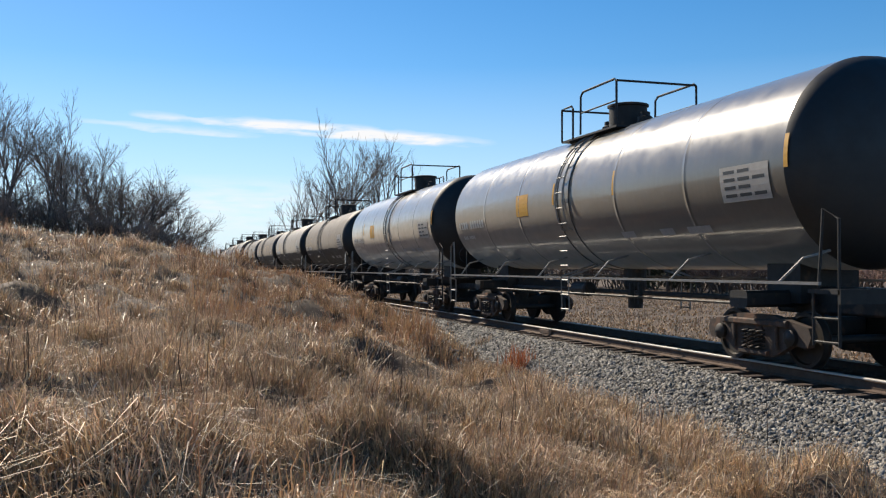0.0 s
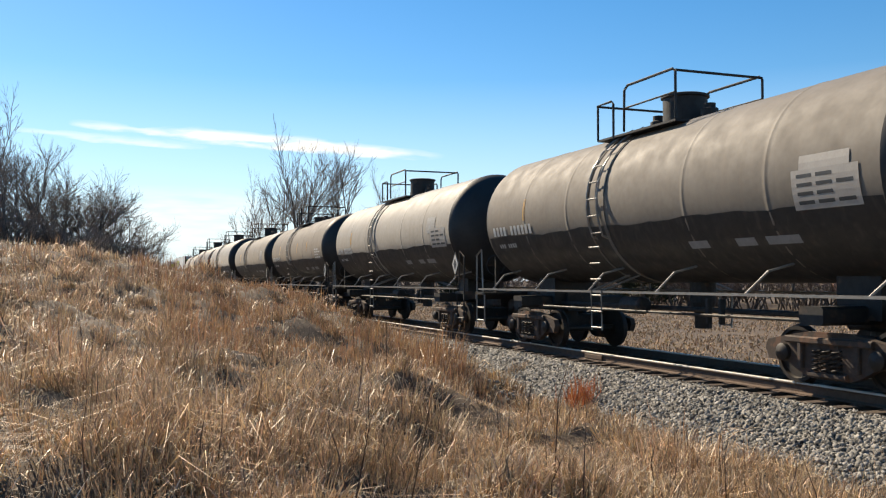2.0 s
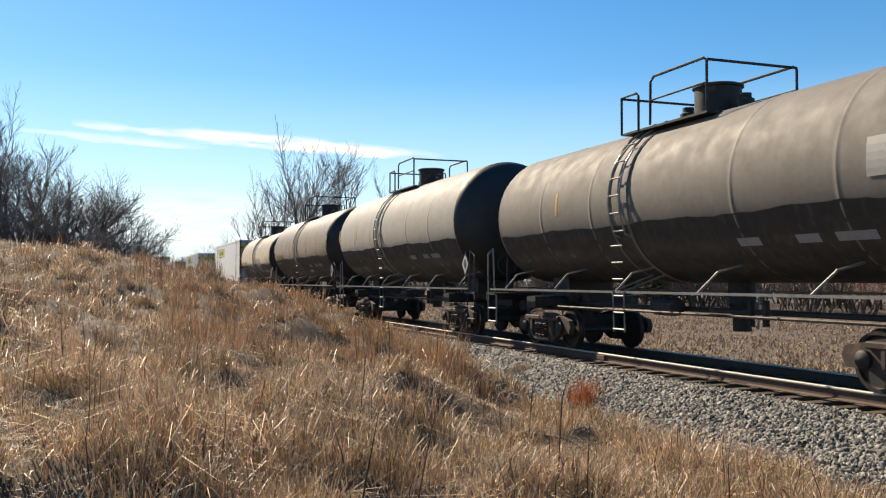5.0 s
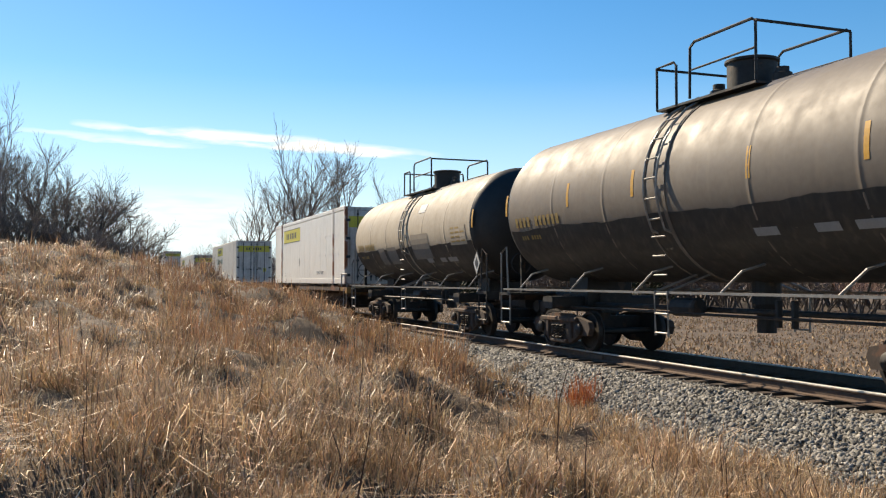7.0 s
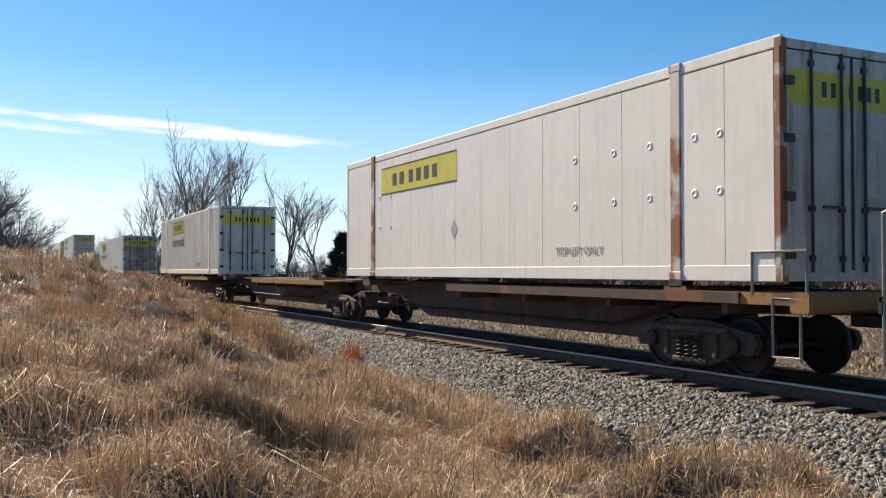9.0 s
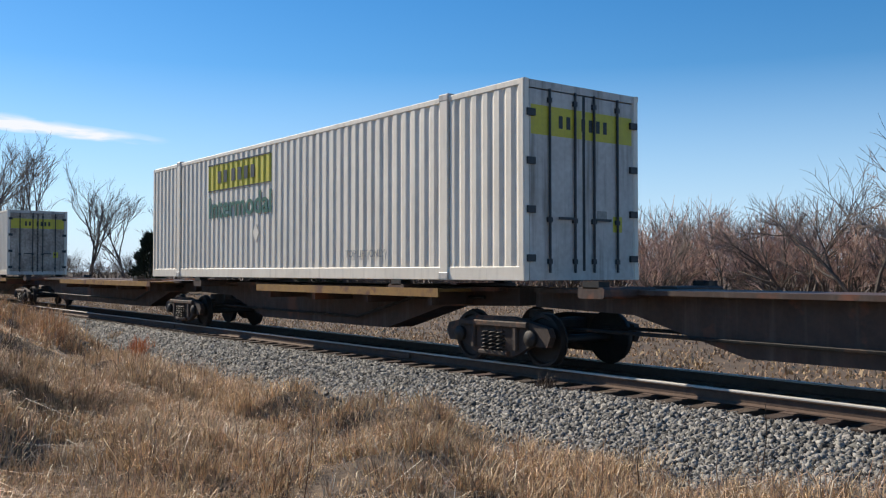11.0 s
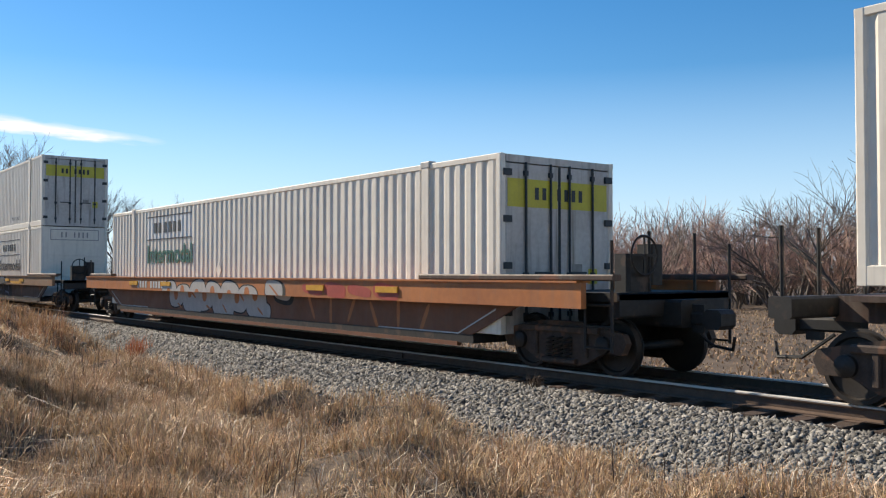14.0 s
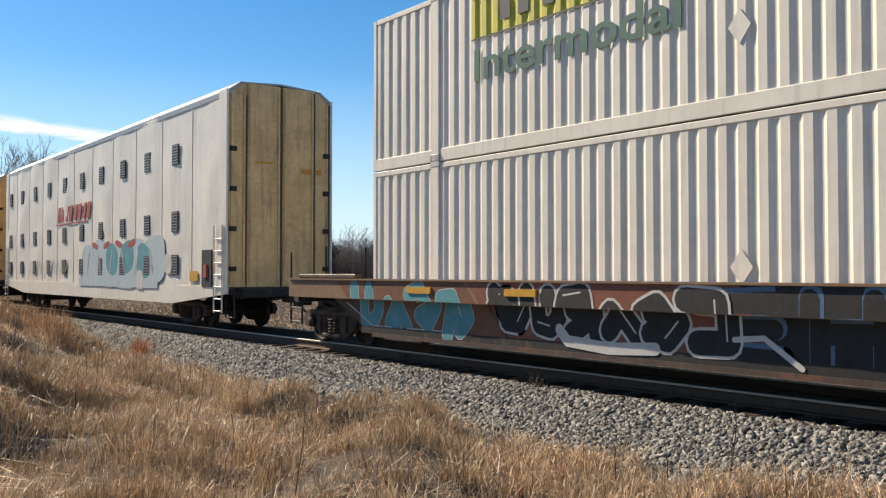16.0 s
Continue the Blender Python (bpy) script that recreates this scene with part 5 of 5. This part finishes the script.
for lines, wid in (((((0.18, 0.55), (0.22, 0.15), (0.42, 0.0), (0.62, 0.12)),), 0.17), ((((0.92, 0.6), (1.02, 0.7), (1.14, -0.1)),), 0.07)):
    strokes(well_two, lines, 4.9, 4.0, 0.46, 0.40, wid, paint_white, 0.0185, "white swoosh under painted letters")
spray(well_two, [[(1.0, 1.352), (-4.4, 1.352), (-4.8, 0.38), (0.6, 0.38)]], paint_black, 0.002, WELL, "black field of spray paint")
for k, lines in enumerate(((turned(COMB, 0), BAR), (((0.1, 1.0), (0.1, 0.0)), ((0.9, 1.0), (0.9, 0.0)), BAR), (turned(COMB, 1), turned(BAR, 1)), (turned(ARCH, 0, 1),), (COMB, BAR))):
    y0 = 1.35 - k * 1.15
    strokes(well_two, lines, y0, 0.9, 0.50, 0.74, 0.30, paint_blue, 0.003 + 0.0025 * k, "blue edge of a dark painted letter")
    strokes(well_two, lines, y0 + 0.02, 0.9, 0.47, 0.74, 0.24, paint_black, 0.0042 + 0.0025 * k, "dark painted letter")
spray(well_two, [blob(-5.6 - k * 0.5, 1.1, 0.3, 0.05, 0.1) for k in range(4)], yellow_paint, 0.0, WELL, "yellow spray paint dashes")
RACK = ((-1.522, 1.02, 3.2),)
spray(rack, [blob(-1.0 - k * 1.25, 1.78 + 0.12 * math.sin(k * 1.7), 0.95, 0.70, 0.15 * math.sin(k * 2.1), 3.2) for k in range(6)], faded_blue, 0.0, RACK, "pale teal spray paint")
spray(rack, [blob(-3.4 - k * 1.5, 1.95 + 0.1 * math.sin(k * 2.7), 0.62, 0.50, 0.25 * (-1) ** k, 2.6) for k in range(3)], paint_teal, 0.003, RACK, "blue spray-painted letter")
spray(rack, [[(0.3, 1.36), (-7.6, 1.36), (-7.6, 1.06), (0.3, 1.06)]], faded_blue, 0.002, RACK, "pale teal band of spray paint")
spray(rack, [blob(-1.6 - k * 1.25, 2.42, 0.34, 0.10, 0.2 * (-1) ** k, 2.4) for k in range(4)], paint_red, 0.005, RACK, "faded red spray paint")
spray(rack, [blob(-0.8 - k * 1.25, 1.85, 0.06, 0.42, 0.35 * (-1) ** k, 2.2) for k in range(6)], paint_grey, 0.006, RACK, "pale spray-painted stroke")
spray(rack, [blob(-6.1, 1.25, 0.30, 0.34, 0.1, 2.2), blob(-8.4, 1.75, 0.30, 0.28, 0.3, 2.4)], paint_white, 0.006, RACK, "pale smear of spray paint")
spray(rack, [blob(2.0 + k * 0.55, 1.72, 0.05, 0.32, 0.35 * (-1) ** k, 2.2) for k in range(11)], paint_grey, 0.0, RACK, "faint grey spray-painted tag")


# ---- trees ----
def bare_tree(seed, height, stems, spread, levels, forks, r0, droop=0.0, gnarl=0.16):
    """Limbs and twigs of a leafless tree, as two Geos."""
    r = random.Random(seed)
    limbs, twigs = Geo(), Geo()

    def prism3(g, p, q, ra, rb):
        d = (q - p).normalized()
        a = d.cross(Vector((0.3, 0.5, 0.8))).normalized()
        b = d.cross(a)
        vs = []
        for c, rr in ((p, ra), (q, rb)):
            vs += [c + (a * math.cos(k * math.tau / 3) + b * math.sin(k * math.tau / 3)) * rr for k in range(3)]
        g.add(vs, [(0, 1, 4, 3), (1, 2, 5, 4), (2, 0, 3, 5)])

    def grow(p, d, length, rad, level):
        n = 3 if level < 2 else 2
        pts = [p]
        for k in range(n):
            d = (d + Vector((r.gauss(0, gnarl), r.gauss(0, gnarl), r.gauss(0, gnarl) + 0.05 - droop * level))).normalized()
            p = p + d * length / n
            pts.append(p)
        if level <= 1:
            limbs.tube(pts, rad, 6 if level == 0 else 5, rad * 0.55)
        else:
            for k in range(n):
                prism3(twigs, pts[k], pts[k + 1], rad * (1 - 0.4 * k / n), rad * (1 - 0.4 * (k + 1) / n))
        if level >= levels:
            return
        for k in range(forks[level]):
            f = r.uniform(0.3, 1.0) if k else 1.0
            at = pts[0].lerp(pts[-1], f) if f < 1 else pts[-1]
            if f < 1:
                i = min(n - 1, int(f * n))
                at = pts[i].lerp(pts[i + 1], f * n - i)
            side = Vector((r.gauss(0, 1), r.gauss(0, 1), r.gauss(0.15, 0.5))).normalized()
            nd = (d + side * spread * r.uniform(0.6, 1.2)).normalized()
            grow(at, nd, length * r.uniform(0.52, 0.78), max(rad * 0.52, 0.009), level + 1)

    for k in range(stems):
        a = k * math.tau / stems + r.uniform(-0.4, 0.4)
        lean = 0.0 if stems == 1 else r.uniform(0.2, 0.65)
        base = Vector((math.cos(a), math.sin(a), 0)) * (0 if stems == 1 else 0.3) - Vector((0, 0, 0.25))
        grow(base, Vector((math.cos(a) * lean, math.sin(a) * lean, 1)).normalized(), height * 0.36 * r.uniform(0.85, 1.1), r0, 0)
    return limbs, twigs


TREES = defaultdict(list)


def tree_kind(kind, seed, height, label, category, mat=twig, **grown):
    """Builds the first tree of a kind, far behind the others; place() makes the rest from it."""
    limbs, twigs = bare_tree(seed, height, **grown)
    TREES[kind].append((mesh_of("trunk", limbs, bark), mesh_of("crown", twigs, mat), height, label, category))


for s in (1, 2):
    tree_kind("tall", s, 10.0, "tall bare tree with a spreading crown of thin twigs", "tree", stems=1, spread=0.46, levels=5, forks=(5, 4, 4, 3, 3), r0=0.15, gnarl=0.11)
for s in (3, 4):
    tree_kind("round", s, 7.0, "bare grey-brown tree with a dense rounded crown", "tree", stems=3, spread=0.75, levels=4, forks=(4, 4, 4, 3), r0=0.09)
for s in (5, 6, 7):
    tree_kind("scrub", s, 5.0, "leafless grey-brown scrub bush with many stems", "bush", stems=6, spread=0.6, levels=3, forks=(4, 4, 4), r0=0.05)
for s in (8, 9):
    tree_kind("red", s, 5.0, "leafless reddish scrub bush with many stems", "bush", twig_red, stems=7, spread=0.65, levels=3, forks=(4, 4, 4), r0=0.045)
FIRST = {}
tree_rng = random.Random(11)


def place(kind, x, y, height, group="bare trees and scrub"):
    i = tree_rng.randrange(len(TREES[kind]))
    trunk, crown, h, label, category = TREES[kind][i]
    z = float(ground_z(x, y))
    sc = height / h * 0.92
    m = pose(x, y, z, 0, 0, tree_rng.uniform(0, 360))
    if (kind, i) not in FIRST:
        t = thing("bush" if category == "bush" else "tree", label, category, group)
        part("trunk", trunk, None, t)
        part("crown", crown, None, t)
        FIRST[kind, i] = t
    else:
        t = copy_thing(FIRST[kind, i], Matrix())
    t.matrix_basis = m @ Matrix.Diagonal((sc * tree_rng.uniform(0.9, 1.15), sc * tree_rng.uniform(0.9, 1.15), sc, 1))
    return t


# the clump on the bank, falling off towards the track
for x, y, h in ((-5.2, 68, 9.6), (-8.5, 66, 10.2), (-6.8, 76, 9.8), (-11.5, 72, 10.5), (-3.4, 70, 8.4)):
    place("tall", x, y, h)
for x, y, h in ((-4.6, 64, 7.6), (-6.0, 62, 7.5), (-2.8, 66, 6.8), (-1.4, 68, 7.8), (-0.4, 66, 7.2), (0.6, 68, 6.8), (1.5, 70, 6.0), (2.3, 72, 4.8), (0.1, 71, 7.0), (-2.2, 71, 8.4), (-8, 64, 8), (-3.6, 74, 8.0), (-1.9, 63, 5.0)):
    place("round", x, y, h)
for k in range(34):
    place("scrub", -10 + k * 0.38, 61 + tree_rng.uniform(-1.5, 8), 4.6 - 0.05 * k)
# tall trees and woods beyond the track
for x, y, h in ((19.3, 108, 20.0), (25.2, 107, 19.0), (30.5, 105, 15.0), (23.0, 118, 17.0), (17.6, 122, 16.0), (34, 104, 12.0), (39, 101, 12.0)):
    place("tall", x, y, h)
for k in range(30):
    y = 118 + k * 7.5
    place("round", 20 + tree_rng.uniform(-2, 14), y, 8.5 + tree_rng.uniform(-2, 3) + k * 0.12)
for k in range(24):
    place("scrub", 20 + k * 1.2 + tree_rng.uniform(-1, 1), 112 - k * 1.2 + tree_rng.uniform(-4, 4), 6.0 + tree_rng.uniform(-1, 1.5))
for k in range(64):
    y = 100 - k * 1.45 + tree_rng.uniform(-1, 1)
    kind = "scrub" if k < 34 else ("red" if k % 3 else "scrub")
    place(kind, 44 + tree_rng.uniform(-2.5, 4), y, 6.6 + tree_rng.uniform(-1.2, 1.8))
    place("red" if k > 30 else "scrub", 54 + tree_rng.uniform(-3, 6), y + 1, 8.6 + tree_rng.uniform(-1.2, 2))
for x, y, h in ((43, 47, 8.4), (44, 36, 7.6), (47, 52, 7.4), (45, 64, 7.6), (43, 26, 9.5), (41, 21.5, 11.0), (46, 29, 8.5), (40, 17.5, 10.0), (48, 75, 7.0), (43, 14, 10.0)):
    place("round", x, y, h)
for k in range(34):
    place("round", 75 + tree_rng.uniform(-8, 30), 200 - k * 6.2, 11.5 + tree_rng.uniform(-1.5, 2))


def cedar(x, y, height):
    t = thing("cedar_tree", "dark green conical cedar standing among bare scrub", "tree", "cedars", at=pose(x, y, float(ground_z(x, y))))
    part("trunk", Geo().tube([(0, 0, -0.2), (0.05, 0, height * 0.9)], 0.14, 7, 0.02), bark, t)
    r = np.random.RandomState(int(x * 10))
    n = 2600
    u = r.rand(n) ** 0.8
    z = 0.3 + (height - 0.3) * u
    rad = (1 - u) ** 0.75 * height * 0.36 * (0.55 + 0.45 * r.rand(n)) * (1 + 0.25 * np.sin(u * 23 + r.rand(n)))
    a = r.rand(n) * math.tau
    c = np.stack([rad * np.cos(a), rad * np.sin(a), z], 1)
    d = np.stack([np.cos(a), np.sin(a), 0.5 + 0.6 * r.rand(n)], 1) * (0.30 + 0.25 * r.rand(n))[:, None]
    s = np.cross(d, r.randn(n, 3))
    s *= (0.10 / np.linalg.norm(s, axis=1))[:, None]
    v = np.stack([c - s, c + s, c + d], 1).reshape(-1, 3)
    part("crown", raw_mesh("crown", v, np.arange(3 * n).reshape(-1, 3), cedar_green), None, t)
    return t


cedar(30.4, 86, 5.6)
cedar(42.0, 74, 6.6)

# ---- ballast stones and ties ----
r = np.random.RandomState(3)
n = 112000
sy = np.concatenate([r.uniform(-4, 30, int(n * 0.75)), r.uniform(30, 70, n - int(n * 0.75))])
ex = np.interp(sy, EDGE_Y, EDGE_X)
sx = ex - 0.35 + (9.55 - ex + 0.35) * r.rand(n) ** 0.95
stray = r.rand(n) < 0.03
sx = np.where(stray, ex - 0.9 * r.rand(n), sx)
size = r.uniform(0.022, 0.047, n) * (1 + np.clip((sy - 20) / 60, 0, 0.7))
sz = ground_z(sx, sy) + 0.012 + size * 0.35 + 0.02 * r.rand(n)
base = np.array(((1, 0, 0), (-1, 0, 0), (0, 1, 0), (0, -1, 0), (0, 0, 1), (0, 0, -1)), float)
tri = np.array(((0, 2, 4), (2, 1, 4), (1, 3, 4), (3, 0, 4), (2, 0, 5), (1, 2, 5), (3, 1, 5), (0, 3, 5)))
q = r.randn(n, 4)
q /= np.linalg.norm(q, axis=1)[:, None]
w, x, y, z = q.T
R = np.stack([1 - 2 * (y * y + z * z), 2 * (x * y - z * w), 2 * (x * z + y * w), 2 * (x * y + z * w), 1 - 2 * (x * x + z * z), 2 * (y * z - x * w),
              2 * (x * z - y * w), 2 * (y * z + x * w), 1 - 2 * (x * x + y * y)], 1).reshape(n, 3, 3)
shape = base[None] * r.uniform(0.65, 1.35, (n, 6, 1)) + r.normal(0, 0.22, (n, 6, 3))
verts = np.einsum("nij,nkj->nki", R, shape) * size[:, None, None] + np.stack([sx, sy, sz], 1)[:, None]
faces = (tri[None] + 6 * np.arange(n)[:, None, None]).reshape(-1, 3)
stones = new("ballast_stones", raw_mesh("ballast_stones", verts.reshape(-1, 3), faces, stone_mat))
tagged(stones, "loose angular grey crushed stones along the track", "ballast", kind="stuff")

TIE = mesh_of("tie", Geo().box(0, 0, -0.262, 2.62, 0.23, 0.17, 0.012), tie_wood)
PLATE = mesh_of("tie_plate", Geo().box(0, 0, -0.174, 0.32, 0.19, 0.014), rail_side)
tie_rng = random.Random(2)
for k in range(220):
    tie = part("tie", TIE, None, track, at=pose(tie_rng.uniform(-0.05, 0.05), -12 + k * 0.54, tie_rng.uniform(-0.01, 0.0), 0, 0, tie_rng.uniform(-1.2, 1.2)))
    if k < 120:
        for s in (-0.755, 0.755):
            part("tie_plate", PLATE, None, tie, at=pose(s, 0, 0.002))
for k in range(3):
    yj = (14.6, 26.5, 38.4)[k]
    part("rail_joint", Geo().box(-0.755 - 0.045, yj, -0.09, 0.03, 0.7, 0.10, 0.01).box(-0.755, yj + 0.02, 0.001, 0.07, 0.012, 0.012), rail_side, track)


# ---- grass ----
def blades(seed, cx, cy, count, height, width, radius, lean, name, material, label, wild=0.35):
    """One mesh of bent blades in tufts round the given places."""
    r = np.random.RandomState(seed)
    i = np.repeat(np.arange(len(cx)), count)
    m = len(i)
    a = r.rand(m) * math.tau
    rr = np.sqrt(r.rand(m)) * radius[i]
    x, y = cx[i] + rr * np.cos(a), cy[i] + rr * np.sin(a)
    z = ground_z(x, y) - 0.02
    h = height[i] * r.uniform(0.45, 1.15, m)
    la = a + r.normal(0, 1.0, m)
    ln = lean * r.gamma(2.0, 0.5, m) * h
    dx, dy = np.cos(la) * ln + 0.04 * h, np.sin(la) * ln - 0.03 * h
    wv = width[i] * r.uniform(0.6, 1.3, m)
    wa = r.rand(m) * math.pi
    ox, oy = np.cos(wa) * wv / 2, np.sin(wa) * wv / 2
    droop = 1 - 0.5 * np.clip(ln / h, 0, 1.3)
    kink = r.normal(0, wild * 0.12, (m, 2)) * h[:, None]
    p0, p1, p2 = (np.stack([x, y, z], 1), np.stack([x + dx * 0.32 + kink[:, 0], y + dy * 0.32 + kink[:, 1], z + h * 0.58], 1),
                  np.stack([x + dx, y + dy, z + h * droop], 1))
    o = np.stack([ox, oy, np.zeros(m)], 1)
    v = np.stack([p0 - o, p0 + o, p1 - o * 0.8, p1 + o * 0.8, p2], 1).reshape(-1, 3)
    t = np.array(((0, 1, 3), (0, 3, 2), (2, 3, 4)))
    f = (t[None] + 5 * np.arange(m)[:, None, None]).reshape(-1, 3)
    return tagged(new(name, raw_mesh(name, v, f, material)), label, "grass", kind="stuff")


def wedge(seed, n, ox, oy, a0, a1, r0, r1):
    r = np.random.RandomState(seed)
    a = np.radians(r.uniform(a0, a1, n))
    d = r0 + (r1 - r0) * r.rand(n) ** 1.25
    x, y = ox + d * np.sin(a), oy + d * np.cos(a)
    ok = (x < np.interp(y, EDGE_Y, EDGE_X) + r.normal(-0.15, 0.28, n)) & (x > -25)
    return x[ok], y[ok], d[ok]


xa, ya, da = wedge(21, 15500, 0.4, 9.0, -12, 62, 3.2, 62)
xb, yb, db = wedge(22, 5600, 0.0, 0.0, -6, 74, 2.6, 16)
xc, yc, dc = wedge(23, 1800, 0.4, 5.0, -14, 60, 2.4, 10)
cx, cy, cd = np.concatenate([xa, xb, xc]), np.concatenate([ya, yb, yc]), np.concatenate([da, db, dc])
patch = 0.5 + 0.5 * np.sin(cx * 1.5 + 2 * np.sin(cy * 0.57)) * np.sin(cy * 1.1 + 1.1 + 0.8 * np.sin(cx * 0.9))
rg = np.random.RandomState(5)
keep = rg.rand(len(cx)) < np.clip(0.62 + 1.1 * patch, 0, 1)
cx, cy, cd, patch = cx[keep], cy[keep], cd[keep], patch[keep]
hgt = (0.08 + 0.60 * patch ** 2.3) * rg.uniform(0.6, 1.4, len(cx)) * np.where(cy < 14, 0.62, 0.92) * np.clip((np.interp(cy, EDGE_Y, EDGE_X) - cx) / 1.5 + 0.55, 0.55, 1)
wid = 0.0047 * (1 + cd / 9)
rad = 0.15 + 0.009 * cd
russet = (rg.rand(len(cx)) < np.where((cy > 24) & (cx > 1.5), 0.75, 0.10)) & (cd > 6)
blades(31, cx[~russet], cy[~russet], 25, hgt[~russet], wid[~russet], rad[~russet] * rg.uniform(0.5, 1.3, (~russet).sum()), 0.78, "dry_grass", straw, "bleached tan dry grass in bent tufts on the bank", 1.1)
blades(32, cx[russet], cy[russet], 15, hgt[russet] * 1.35, wid[russet], rad[russet], 0.22, "russet_grass", red_straw, "taller russet dry grass standing on the bank")
k = rg.rand(len(cx)) < np.where(cy > 13, 0.05, 0.008)
blades(33, cx[k], cy[k], 2, 0.55 + 0.5 * rg.rand(k.sum()), np.full(k.sum(), 0.007) * (1 + cd[k] / 25), rad[k], 0.06, "dead_weed_stems", stem_dark, "thin dark upright dead weed stems")
k = (rg.rand(len(cx)) < np.where(cd < 13, 0.20, 0.09)) & (cd < 30)
blades(39, cx[k], cy[k], 95, rg.uniform(0.26, 0.55, k.sum()) * np.where(cy[k] < 14, 0.75, 0.95), wid[k] * 0.9, rg.uniform(0.12, 0.27, k.sum()), 0.50, "grass_tussocks", tussock_straw, "thick golden tussocks of dry grass", 1.0)
k = rg.rand(len(cx)) < 0.22
blades(37, cx[k], cy[k], 3, 0.22 + 0.25 * rg.rand(k.sum()), wid[k] * 0.8, rad[k] * 1.4, 1.1, "bleached_grass", pale_straw, "stray bleached white grass blades, bent and broken", 1.6)
ox, oy = rg.uniform(-22, 7.5, 9000), rg.uniform(-18, 62, 9000)
off = (ox < -4) | (oy < 1.5) | (oy > 46)
ox, oy = ox[off], oy[off]
blades(38, ox, oy, 7, rg.uniform(0.15, 0.35, len(ox)), np.full(len(ox), 0.016), np.full(len(ox), 0.5), 0.9, "low_grass", straw, "low matted tan grass over the bank", 1.0)
fx, fy = 13.0 + 32 * rg.rand(15000) ** 1.7, rg.uniform(6, 130, 15000)
blades(34, fx, fy, 7, rg.uniform(0.09, 0.22, 15000), np.full(15000, 0.045), np.full(15000, 0.6), 0.7, "far_side_grass", far_thatch, "tan dry grass on the flat beyond the track")
wx, wy = np.full(26, 8.0) + rg.normal(0, 0.16, 26), 23.6 + rg.normal(0, 0.22, 26)
blades(35, wx, wy, 12, rg.uniform(0.35, 0.75, 26), np.full(26, 0.012), np.full(26, 0.10), 0.25, "rust_red_weed", surface("rust_red_weed", (0.42, 0.14, 0.05), (0.28, 0.09, 0.035), rough=0.8, island=0.3, through=0.3),
       "rust-red dried weed at the foot of the ballast")
px, py = np.full(8, 9.35) + rg.normal(0, 0.06, 8), 9.9 + rg.normal(0, 0.10, 8)
blades(36, px, py, 9, rg.uniform(0.25, 0.5, 8), np.full(8, 0.012), np.full(8, 0.08), 0.5, "dry_trackside_weed", stem_dark, "small dry grey weed beside the rail")


def motions():
    """Everything that moves: the cars and their loads along the track, and the wheels on their axles."""
    for ob, y, *z in rolling:
        walk(ob, [(t, pose(RAIL_X, y - s, z[0] if z else 0)) for t, s in RUN])
    times = [k * 0.04 for k in range(401)]
    dist = np.interp(times, [r[0] for r in RUN], [r[1] for r in RUN])
    for w, m in spinning:
        walk(w, [(t, m @ Matrix.Rotation(d / WHEEL_R, 4, "X")) for t, d in zip(times, dist)])


motions()
